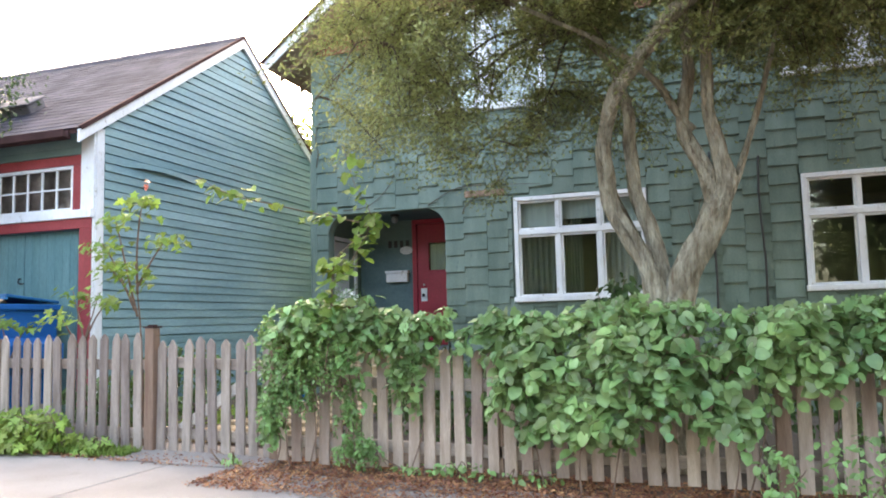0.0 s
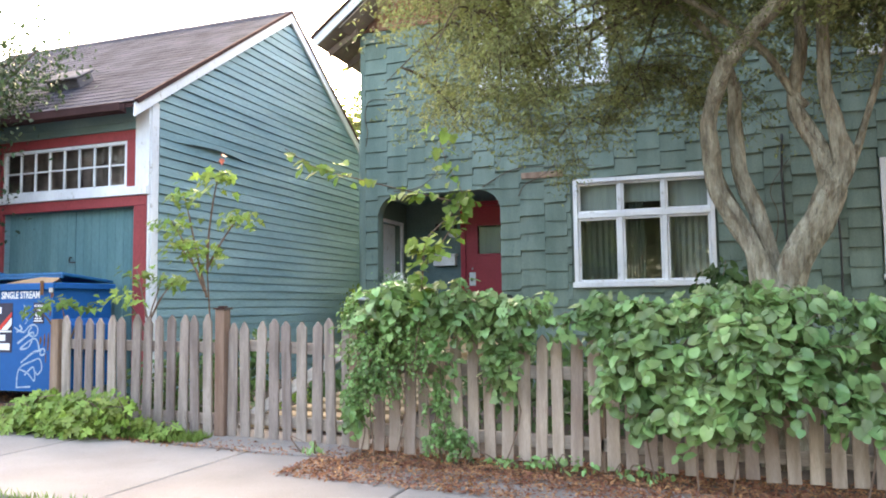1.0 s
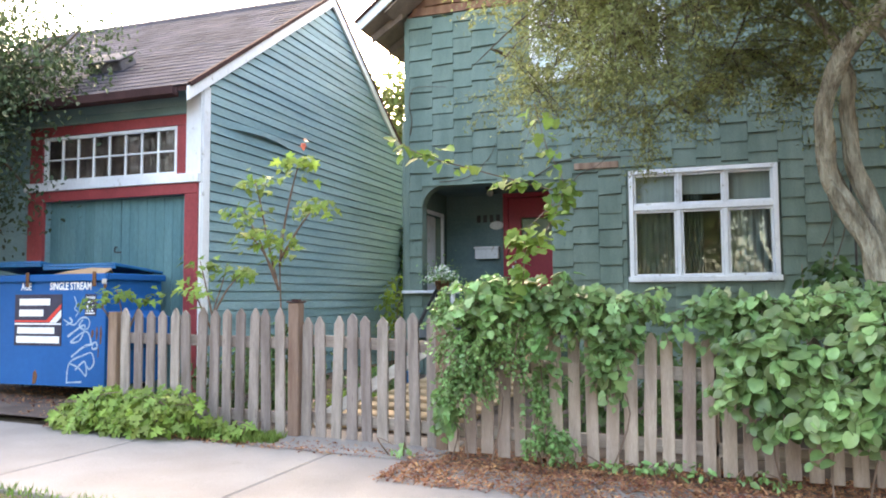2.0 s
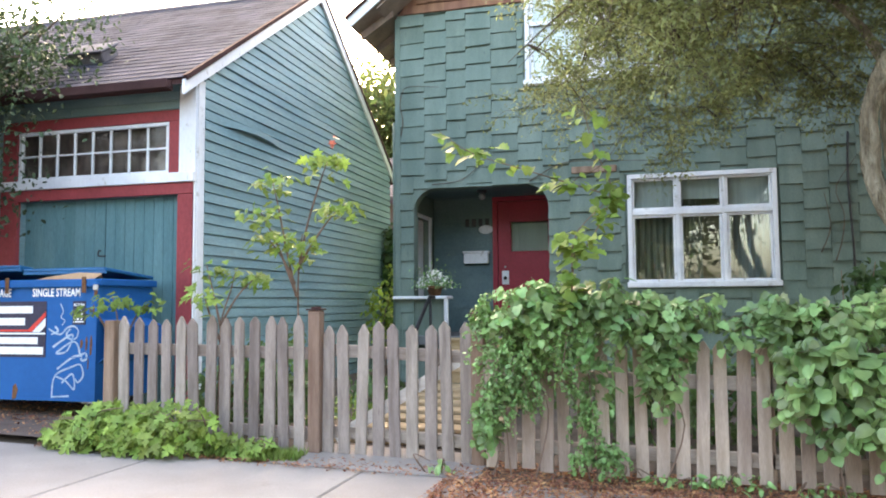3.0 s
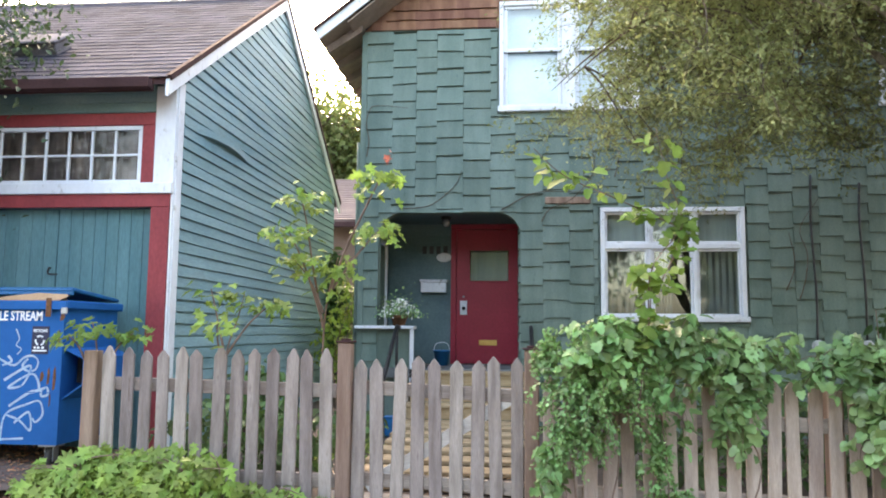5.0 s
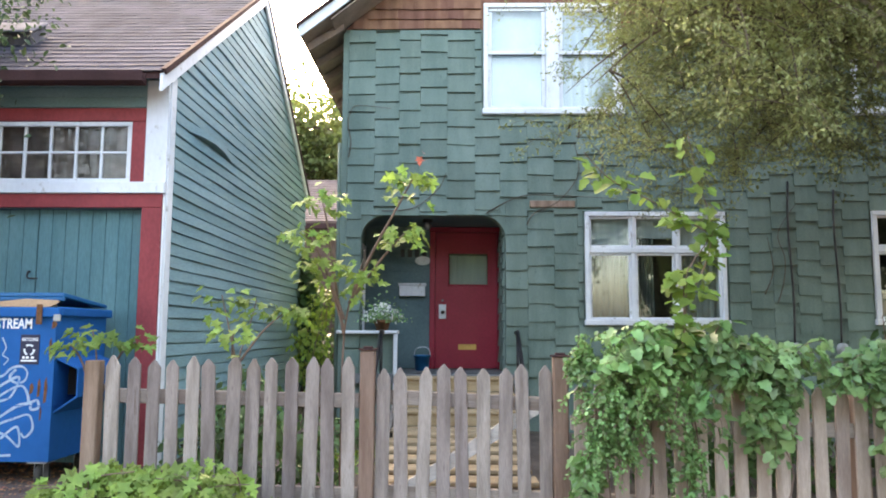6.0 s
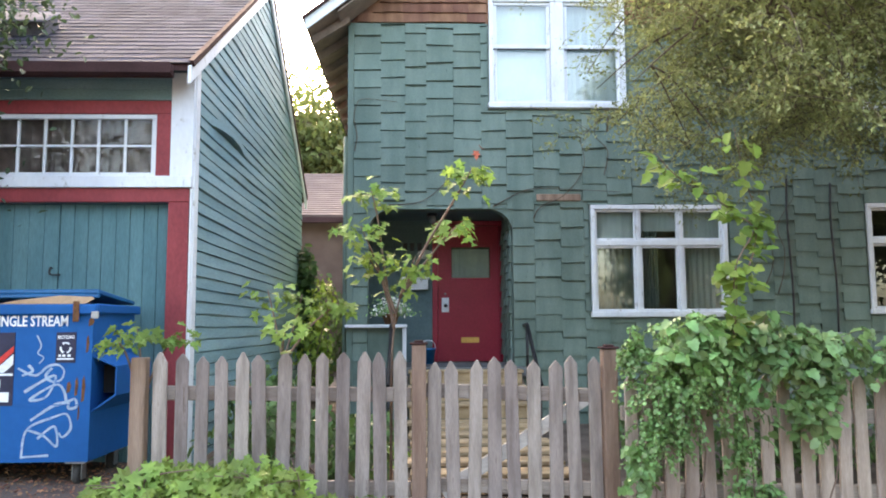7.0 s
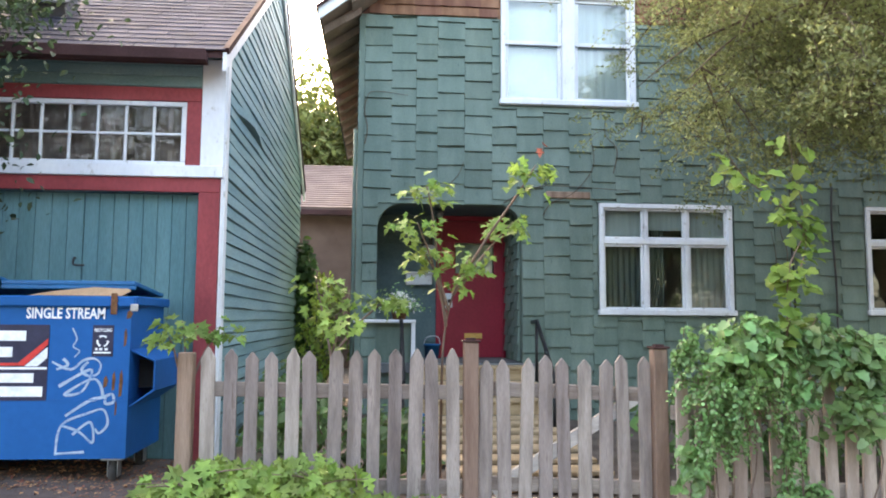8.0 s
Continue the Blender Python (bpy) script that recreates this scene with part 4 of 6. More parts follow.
def handrail(x, label):
    t = thing("handrail", label, "handrail", group="handrails of the steps", at=(x, HY - 1.0, 0))
    h = Heap()
    h.tube(spline([(x, HY - 0.04, 1.12), (x, HY - 0.28, 1.12), (x, HY - 0.4, 1.08), (x, HY - 1.2, 0.55), (x, HY - 1.28, 0.5)], 16), [0.024] * 16, 8)
    part("rail", h.mesh("rail", True), M_BLACK, t)
    for y, z0, z1 in ((HY - 0.3, 0.52, 1.1), (HY - 1.22, 0.0, 0.53)):
        h = Heap()
        h.tube([(x, y, z0 - 0.1), (x, y, z1)], [0.018, 0.018], 8)
        part("baluster", h.mesh("baluster", True), M_BLACK, t)
    return t
handrail(-3.24, "black metal handrail beside the steps")
handrail(-4.86, "black metal handrail beside the ledge")

# flower pot on the ledge, bucket by the door
def pot():
    t = thing("flower_pot", "terracotta pot of small white flowers on the ledge", "flower pot", at=(-4.88, HY - 0.02, LEDGE_Z + 0.04))
    x, y, z = t.location
    h = Heap()
    h.tube([(x, y, z), (x, y, z + 0.1), (x, y, z + 0.1), (x, y, z + 0.13)], [0.07, 0.1, 0.115, 0.115], 16)
    part("pot", h.mesh("pot", True), M_RUST, t)
    lv, fl = Heap(), Heap()
    rnd = random.Random(5)
    for k in range(420):
        d = Vector((rnd.gauss(0, 0.13), rnd.gauss(0, 0.09), abs(rnd.gauss(0.03, 0.11))))
        p_ = Vector((x, y, z + 0.12)) + d
        lv.leaf(rnd.choice(OVAL), turned(p_, rnd.uniform(0.03, 0.055), d.normalized() + Vector((0, -0.5, 0.5)), rnd))
    for k in range(260):
        a, r = rnd.uniform(0, 6.28), rnd.uniform(0, 0.24)
        p_ = Vector((x + r * math.cos(a), y + r * 0.8 * math.sin(a), z + 0.32 - 0.7 * r * r / 0.24 + rnd.uniform(-0.09, 0.03)))
        fl.leaf(OVAL[0], turned(p_, rnd.uniform(0.025, 0.04), (0, -0.6, 0.8), rnd))
    tagged(part("foliage", lv.mesh("foliage"), M_LEAF_BUSH, t), kind="stuff")
    tagged(part("flower_rest", fl.mesh("flower_rest"), M_PETAL, t, "tiny white flowers"), kind="stuff")
pot()
bucket = thing("bucket", "blue plastic bucket beside the front door", "bucket", at=(-4.42, 10.75, 0.62))
h = Heap()
h.tube([(-4.42, 10.75, 0.62), (-4.42, 10.75, 0.8), (-4.42, 10.75, 0.8), (-4.42, 10.75, 0.825)], [0.085, 0.105, 0.115, 0.115], 16)
part("body", h.mesh("body", True), M_BLUE_LID, bucket)
h = Heap()
h.tube(spline([(-4.53, 10.75, 0.8), (-4.5, 10.72, 0.9), (-4.4, 10.7, 0.93), (-4.33, 10.72, 0.9), (-4.31, 10.75, 0.8)], 14), [0.005] * 14, 5)
part("handle", h.mesh("handle", True), M_DECAL_W, bucket)
crate = thing("crate", "small blue plastic tub standing beside the steps", "tub", at=(-4.72, 8.42, 0))
part("body", boxes((-4.78, -4.66, 8.37, 8.49, rise(-4.7, 8.4) + 0.002, rise(-4.7, 8.4) + 0.19), bevel=0.01), M_BLUE_LID, crate)
part("rim", boxes((-4.79, -4.65, 8.36, 8.5, rise(-4.7, 8.4) + 0.191, rise(-4.7, 8.4) + 0.21), bevel=0.008), M_BLUE_LID, crate)

# board, pipes and bare vine stems on the facade
tagged(part("wall_board", boxes((-3.06, -2.5, HY - 0.06, HY - 0.03, 2.67, 2.755), bevel=0.006), M_POST, None), "bare brown board nailed to the shingles", "board")
for x, zt in ((0.13, 3.0), (0.69, 2.9)):
    t = thing("vent_pipe", "thin dark pipe with a pale round cap on the wall", "pipe", group="pipes on the facade", at=(x, HY - 0.06, 0.9))
    h = Heap()
    h.tube(spline([(x, HY - 0.06, 0.98), (x + 0.01, HY - 0.06, 1.6), (x - 0.02, HY - 0.055, 2.4), (x, HY - 0.05, zt)], 12), [0.013] * 12, 7)
    part("pipe", h.mesh("pipe", True), M_BLACK, t)
    h = Heap()
    h.tube([(x, HY - 0.075, 1.01), (x, HY - 0.08, 0.99), (x, HY - 0.08, 0.94), (x, HY - 0.08, 0.89), (x, HY - 0.08, 0.87)], [0.03, 0.06, 0.072, 0.06, 0.03], 12)
    part("cap", h.mesh("cap", True), M_CAP, t, "pale round cap")
for pts in ([(-5.33, 9.9, 3.3), (-5.3, 9.895, 3.5), (-5.34, 9.9, 3.72), (-5.31, 9.9, 3.88), (-5.22, 9.9, 3.97), (-4.8, 9.9, 3.93)], [(-3.1, 9.9, 2.45), (-3.0, 9.89, 2.6), (-2.7, 9.89, 2.75), (-2.45, 9.9, 3.1), (-2.5, 9.9, 3.5)],
            [(-4.9, 9.9, 2.62), (-4.5, 9.89, 2.66), (-4.2, 9.9, 2.9), (-4.1, 9.9, 3.1)], [(-3.6, 9.9, 2.6), (-3.2, 9.89, 2.8), (-2.8, 9.89, 2.82), (-2.0, 9.88, 2.78)], [(-0.2, 9.9, 1.6), (-0.1, 9.88, 1.9), (-0.15, 9.89, 2.3)],
            [(-2.2, 9.89, 3.0), (-2.15, 9.88, 3.3), (-2.3, 9.89, 3.5), (-2.28, 9.9, 3.75)], [(-0.05, 9.89, 1.5), (0.02, 9.87, 1.75), (0.05, 9.88, 2.05), (-0.02, 9.89, 2.35), (0.2, 9.89, 2.7)]):
    h = Heap()
    n = 18
    h.tube(spline(pts, n), [0.007 - 0.004 * i / n for i in range(n)], 5)
    tagged(part("bare_vine", h.mesh("bare_vine"), M_TWIG, None), "thin bare vine stem clinging to the shingles", "vine", group="bare vines on the facade")

# ---- fence ----
FENCE_Y = 5.38
def picket_mesh(w, hgt, tip, seed, material=M_PICKET):
    rnd = random.Random(seed)
    w2 = w / 2
    lean = rnd.uniform(-0.004, 0.004)
    bm = prism([(-w2, 0), (w2, 0), (w2 + lean, hgt - tip), (w2 * 0.25 + lean, hgt - 0.008), (lean, hgt), (-w2 * 0.25 + lean, hgt - 0.008), (-w2 + lean, hgt - tip)], "y", 0, 0.019)
    bmesh.ops.bevel(bm, geom=[e for e in bm.edges if abs(e.verts[0].co.y - e.verts[1].co.y) < 1e-6 and e.verts[0].co.y < 0.001], offset=0.003, segments=1, affect="EDGES")
    me = bpy.data.meshes.new("picket")
    bm.to_mesh(me)
    bm.free()
    me.materials.append(material)
    return me

PICK = [picket_mesh(0.083 + 0.004 * ((k * 7) % 3 - 1), 1.0, 0.05 if k < 4 else 0.07, k) for k in range(6)]
PICK_NEW = [picket_mesh(0.083 + 0.004 * ((k * 5) % 3 - 1), 1.0, 0.06, 20 + k, M_PICKET_NEW) for k in range(6)]
def fence_run(name, label, x0, x1, top, bottom, pitch, rails, group, seed, boards=None, n=0, fy=FENCE_Y):
    t = thing(name, label, "gate" if name == "gate" else "fence", group, at=((x0 + x1) / 2, FENCE_Y, bottom((x0 + x1) / 2)))
    rnd = random.Random(seed)
    n = n or round((x1 - x0) / pitch)
    for k in range(n):
        x = x0 + (k + 0.5) * (x1 - x0) / n + rnd.uniform(-0.004, 0.004)
        zb = bottom(x) + rnd.uniform(-0.012, 0.012)
        zt = top(x) + rnd.uniform(-0.018, 0.018)
        m = Matrix.Translation((x, fy + rnd.uniform(-0.003, 0.003), zb)) @ Matrix.Rotation(rnd.gauss(0, 0.013), 4, "Y") @ Matrix.Diagonal((1, 1, zt - zb, 1))
        part("picket", (boards or PICK)[rnd.randrange(6)], M_PICKET, t, m=m)
    for dz in rails:
        bm = boxes((x0, x1, fy + 0.024, fy + 0.062, -0.045, 0.045), bevel=0.005)
        for v in bm.verts:
            v.co.z += bottom(v.co.x) + dz
        part("rail", bm, M_RAIL, t)
    return t

left_b = lambda x: -0.02 - 0.05 * (x + 5.3) if x > -5.3 else -0.03
gate_b = lambda x: -0.055 - 0.04 * (x + 4.4)
right_b = lambda x: -0.075 - 0.022 * (x + 2.4)
fence_run("fence", "weathered grey-brown picket fence section beside the bin", -6.21, -4.59, lambda x: 0.955, left_b, 0.124, (0.16, 0.74), "picket fence", 1, n=13, fy=5.40)
gate = fence_run("gate", "closed weathered picket gate with a diagonal brace", -4.517, -3.345, lambda x: 0.905, gate_b, 0.13, (0.17, 0.76), "picket fence", 2, n=9, fy=5.45)
part("brace", prism([(-4.42, 0.1), (-4.37, 0.03), (-3.37, 0.655), (-3.4, 0.73)], "y", 5.476, 5.51), surface("bare_brace", (0.38, 0.34, 0.31), (0.5, 0.46, 0.42), 6, 0.85, 0.3, 60, stretch=(0.4, 3, 3)), gate)
fence_run("fence", "weathered brown picket fence section hung with vine leaves", -3.265, 0.2875, lambda x: 0.80 - 0.012 * (x + 2), right_b, 0.1245, (0.15, 0.62), "picket fence", 3, PICK_NEW, n=29, fy=5.34)
fence_run("fence", "weathered brown picket fence section under thick vines", 0.48, 4.2, lambda x: 0.76 - 0.02 * x, right_b, 0.1245, (0.15, 0.62), "picket fence", 4, PICK_NEW)

def post(x, top, cap, label, fy=5.41):
    t = thing("fence_post", label, "post", "fence posts", at=(x, fy + 0.04, 0))
    part("shaft", boxes((x - 0.046, x + 0.046, fy - 0.006, fy + 0.086, -0.2, top), bevel=0.006), M_POST, t)
    if cap:
        part("cap", boxes((x - 0.058, x + 0.058, fy - 0.018, fy + 0.098, top + 0.001, top + 0.014), (x - 0.03, x + 0.03, fy + 0.01, fy + 0.07, top + 0.014, top + 0.028), bevel=0.004), M_FASCIA, t, "dark metal post cap")
post(-6.30, 0.93, False, "square cedar fence post at the end of the fence")
post(-4.54, 1.0, True, "square cedar gate post with a dark cap")
post(-3.315, 0.965, True, "square cedar gate post with a dark cap")
post(0.42, 0.86, False, "square cedar fence post among the vines", 5.37)
post(-1.47, 0.74, False, "square cedar fence post among the vines", 5.37)

# ---- dumpster ----
BX0, BX1, BY0, BY1, BZ0, BZ1 = -8.58, -6.76, 5.82, 6.58, 0.225, 1.28
bin_ = thing("dumpster", "blue steel dumpster with graffiti, decals and an open lid", "dumpster", at=((BX0 + BX1) / 2, (BY0 + BY1) / 2, 0.03))
def hollow(x0, x1, y0, y1, z0, z1, t, flare):
    """An open steel tub whose front leans out by flare at the top."""
    bm = bmesh.new()
    outer = [bm.verts.new(p) for p in ((x0, y0 + flare, z0), (x1, y0 + flare, z0), (x1, y1, z0), (x0, y1, z0), (x0, y0, z1), (x1, y0, z1), (x1, y1, z1), (x0, y1, z1))]
    inner = [bm.verts.new(p) for p in ((x0 + t, y0 + flare + t, z0 + t), (x1 - t, y0 + flare + t, z0 + t), (x1 - t, y1 - t, z0 + t), (x0 + t, y1 - t, z0 + t), (x0 + t, y0 + t, z1), (x1 - t, y0 + t, z1), (x1 - t, y1 - t, z1), (x0 + t, y1 - t, z1))]
    for vs in (outer, inner):
        for f in ((0, 3, 2, 1), (0, 1, 5, 4), (1, 2, 6, 5), (2, 3, 7, 6), (3, 0, 4, 7)):
            bm.faces.new([vs[i] for i in f])
    for i in range(4):
        j = (i + 1) % 4
        bm.faces.new((outer[4 + i], outer[4 + j], inner[4 + j], inner[4 + i]))
    bmesh.ops.recalc_face_normals(bm, faces=bm.faces[:])
    return bm
part("body", hollow(BX0, BX1, BY0, BY1, BZ0, BZ1 - 0.02, 0.012, 0.0), M_BLUE, bin_)
part("rim", boxes((BX0 - 0.03, BX1 + 0.03, BY0 - 0.035, BY0 - 0.002, BZ1 - 0.07, BZ1), (BX1 + 0.002, BX1 + 0.035, BY0 - 0.001, BY1 + 0.03, BZ1 - 0.06, BZ1 + 0.003), (BX0 - 0.035, BX0 - 0.002, BY0 - 0.001, BY1 + 0.03, BZ1 - 0.06, BZ1 + 0.003), (BX0 - 0.03, BX1 + 0.03, BY1 + 0.002, BY1 + 0.032, BZ1 - 0.06, BZ1), bevel=0.008), M_BLUE, bin_)
part("weld_seam", boxes((BX0, BX1, BY0 - 0.004, BY0 - 0.001, 0.60, 0.606), (BX1 + 0.001, BX1 + 0.004, BY0, BY1, 0.60, 0.606)), M_BLUE, bin_)
for x0, x1 in ((BX1 + 0.001, BX1 + 0.16), (BX0 - 0.16, BX0 - 0.001)):
    out_, in_ = (x1, x0) if x1 > BX1 else (x0, x1)
    bm = prism([(in_, 0.93), (out_, 0.86), (out_, 0.66), (in_, 0.55), (in_, 0.562), (out_ + (0.01 if out_ < in_ else -0.01), 0.668), (out_ + (0.01 if out_ < in_ else -0.01), 0.852), (in_, 0.918)], "y", BY0 + 0.03, BY1 - 0.06)
    pk = part("fork_pocket", bm, M_BLUE, bin_)
    # near-black plate paints the shade in the hollow of the pocket
    part("pocket_shade", boxes((min(x0, x1) + 0.004, max(x0, x1) - 0.02, BY0 + 0.2, BY0 + 0.21, 0.665, 0.86)), M_DARKIN, pk)
# lids: hinged at the back, propped by cardboard
def lid(x0, x1, lift, label):
    bm = boxes((x0, x1, BY0 + 0.12, BY1 + 0.05, 0, 0.03), (x0, x1, BY0 + 0.12, BY0 + 0.15, -0.03, 0.0), bevel=0.006)
    for v in bm.verts:
        u = (BY1 + 0.05 - v.co.y) / (BY1 - BY0)
        v.co.z += BZ1 + 0.015 + lift * u
    part("lid", bm, M_BLUE_LID, bin_, label)
lid(BX0 + 0.02, -7.69, 0.11, "blue plastic lid resting on rubbish")
lid(-7.66, BX1 - 0.02, 0.07, "blue plastic lid resting on rubbish")
for x in (-6.86, -8.48, -7.67):
    part("hinge_bracket", boxes((x - 0.02, x + 0.02, BY0 - 0.05, BY0 - 0.036, BZ1 - 0.12, BZ1 + 0.02), bevel=0.004), M_RUST, bin_, "rusty bracket")
part("padlock", boxes((-6.745 - 0.025 + 0.02, -6.745 + 0.025 + 0.02, BY0 - 0.07, BY0 - 0.051, BZ1 - 0.1, BZ1 - 0.05), bevel=0.006), M_STEEL, bin_, "small steel padlock")
for x in (BX0 + 0.14, BX1 - 0.1):
    for y in (BY0 + 0.1, BY1 - 0.1):
        w = part("caster", boxes((x - 0.07, x + 0.07, y - 0.06, y + 0.06, BZ0 - 0.02, BZ0 - 0.001), (x - 0.035, x - 0.028, y - 0.03, y + 0.04, BZ0 - 0.13, BZ0 - 0.02), (x + 0.028, x + 0.035, y - 0.03, y + 0.04, BZ0 - 0.13, BZ0 - 0.02), bevel=0.002), M_STEEL, bin_)
        h = Heap()
        h.tube([(x - 0.025, y + 0.02, 0.125), (x - 0.02, y + 0.02, 0.125), (x + 0.02, y + 0.02, 0.125), (x + 0.025, y + 0.02, 0.125)], [0.06, 0.075, 0.075, 0.06], 16)
        part("wheel", h.mesh("wheel", True), M_RUBBER, w)
# decals on the front face
def letters(name, body, size, x, z, width, material):
    me = text_mesh(body, size, material)
    span = max(v.co.x for v in me.vertices) - min(v.co.x for v in me.vertices)
    part(name, me, material, bin_, m=Matrix.Translation((x, BY0 - 0.006, z)) @ Matrix.Rotation(math.pi / 2, 4, "X") @ Matrix.Diagonal((width / span, 1, 1, 1)))
letters("lettering", "SINGLE STREAM", 0.1, -7.175, 1.163, 0.5, M_DECAL_W)
letters("lettering", "AGE", 0.1, -7.72, 1.163, 0.13, M_DECAL_W)
def decal(name, material, *rows):
    part(name, boxes(*rows), material, bin_)
D = BY0
plate = part("decal_plate", boxes((-7.86, -7.275, D - 0.005, D - 0.001, 0.60, 1.09)), M_DECAL_N, bin_, "navy and white company decal")
part("decal_bar", boxes((-7.8, -7.42, D - 0.008, D - 0.0055, 0.985, 1.05)), M_DECAL_W, plate)
part("decal_bar", boxes((-7.8, -7.5, D - 0.008, D - 0.0055, 0.88, 0.945)), M_DECAL_W, plate)
part("decal_band", boxes((-7.855, -7.28, D - 0.0075, D - 0.0055, 0.80, 0.815)), M_DECAL_W, plate)
part("decal_stripe", prism([(-7.48, 0.825), (-7.42, 0.825), (-7.28, 0.96), (-7.28, 1.0)], "y", D - 0.0085, D - 0.0055), M_DECAL_R, plate)
part("decal_stripe", prism([(-7.42, 0.82), (-7.34, 0.82), (-7.28, 0.875), (-7.28, 0.945)], "y", D - 0.0085, D - 0.0055), M_DECAL_W, plate)
part("decal_stripe", boxes((-7.855, -7.46, D - 0.0085, D - 0.0055, 0.825, 0.842)), M_DECAL_R, plate)
part("decal_bar", boxes((-7.82, -7.36, D - 0.008, D - 0.0055, 0.715, 0.775)), M_DECAL_W, plate)
part("decal_bar", boxes((-7.83, -7.3, D - 0.008, D - 0.0055, 0.625, 0.69)), M_DECAL_W, plate)
stk = part("sticker", boxes((-7.0, -6.868, D - 0.005, D - 0.001, 0.885, 1.09)), M_DECAL_N, bin_, "dark recycling sticker with a white arrow mark")
letters("lettering", "RECYCLING", 0.03, -6.934, 1.056, 0.11, M_DECAL_W)
for k in range(3):
    a = k * 2 * math.pi / 3 + math.pi / 2
    h = Heap()
    pts = [(-6.934 + 0.034 * math.cos(a + b), D - 0.007, 0.985 + 0.034 * math.sin(a + b)) for b in (-0.75, -0.3, 0.2, 0.6)]
    h.tube(pts, [0.007, 0.007, 0.007, 0.011], 4)
    part("arrow", h.mesh("arrow"), M_DECAL_W, stk)
part("decal_bar", boxes((-6.99, -6.88, D - 0.008, D - 0.0055, 0.905, 0.915)), M_DECAL_W, stk)
part("decal_bar", boxes((-6.98, -6.965, D - 0.008, D - 0.0055, 0.925, 0.94), (-6.955, -6.935, D - 0.008, D - 0.0055, 0.925, 0.94), (-6.92, -6.9, D - 0.008, D - 0.0055, 0.925, 0.94)), M_DECAL_W, stk)

def spray(pts, w, n=40):
    h = Heap()
    line = spline([(x, 0, z) for x, z in pts], n)
    vs = []
    for i, p in enumerate(line):
        d = line[min(i + 1, n - 1)] - line[max(i - 1, 0)]
        s = Vector((-d.z, 0, d.x)).normalized() * (w / 2 * (0.8 + 0.4 * noise.noise(p * 9)))
        for q, y in ((p + s, 0.0), (p - s, 0.0)):
            vs.append(Vector((q.x, D - 0.0035 - 0.0002 * (i % 2), q.z)))
    fs = [(2 * i, 2 * i + 1, 2 * i + 3, 2 * i + 2) for i in range(n - 1)]
    h.leaf((vs, fs), Matrix())
    return h.mesh("graffiti")
W_ = 0.021
strokes = ([(-7.25, 0.85), (-7.13, 0.8), (-7.05, 0.86), (-6.98, 0.87), (-6.94, 0.83), (-6.96, 0.77), (-7.02, 0.76), (-7.06, 0.80), (-7.02, 0.85)],
           [(-7.18, 0.87), (-7.15, 0.83), (-7.22, 0.8)], [(-7.2, 0.69), (-7.0, 0.8), (-7.05, 0.66), (-7.16, 0.64), (-6.98, 0.74), (-6.92, 0.63), (-7.0, 0.6)],
           [(-7.15, 0.5), (-7.0, 0.6), (-6.92, 0.62), (-6.86, 0.64), (-6.85, 0.59), (-6.9, 0.58), (-6.9, 0.63)],
           [(-7.2, 0.25), (-7.17, 0.44), (-7.0, 0.52), (-6.91, 0.54), (-6.88, 0.45), (-6.93, 0.39), (-6.96, 0.42)], [(-7.17, 0.44), (-7.06, 0.4), (-6.97, 0.33), (-6.99, 0.46), (-7.1, 0.38)], [(-7.2, 0.26), (-7.02, 0.27)])
for s in strokes:
    me = spray(s, W_)
    part("graffiti", me, M_SPRAY, bin_, "silver sprayed graffiti stroke")
part("graffiti", spray([(-7.13, 1.07), (-7.1, 1.0), (-7.12, 0.95), (-7.08, 0.92), (-7.11, 0.88)], 0.012), M_SPRAY, bin_)
for x0, z0, w_, h_ in ((-6.82, 0.62, 0.025, 0.18), (-6.865, 0.66, 0.022, 0.13), (-6.92, 0.68, 0.03, 0.08), (-6.84, 0.5, 0.012, 0.1), (-6.80, 0.95, 0.02, 0.12), (-7.62, 0.23, 0.06, 0.14), (-6.79, 1.13, 0.04, 0.06)):
    part("rust_patch", prism([(x0, z0), (x0 + w_ * 0.7, z0 + 0.01), (x0 + w_, z0 + h_ * 0.6), (x0 + w_ * 0.6, z0 + h_), (x0 + w_ * 0.1, z0 + h_ * 0.8)], "y", D - 0.0025, D - 0.0005), M_RUST, bin_, "rust stain")
card = thing("cardboard", "torn brown cardboard sticking out of the dumpster", "cardboard", at=(-7.2, 6.1, 1.28))
for pts in ([(-7.45, 1.285), (-6.85, 1.285), (-6.8, 1.32), (-6.88, 1.375), (-7.05, 1.345), (-7.3, 1.315)],):
    bm = prism(pts, "y", BY0 + 0.05, BY0 + 0.056)
    for v in bm.verts:
        v.co.y += (v.co.z - 1.28) * 1.2 + 0.02 * noise.noise(v.co * 6)
    part("sheet", bm, M_CARD, card)
part("flap", prism([(-7.4, 1.288), (-6.86, 1.288), (-6.9, 1.335), (-7.2, 1.32)], "y", BY0 + 0.2, BY0 + 0.206), M_CARD, card)

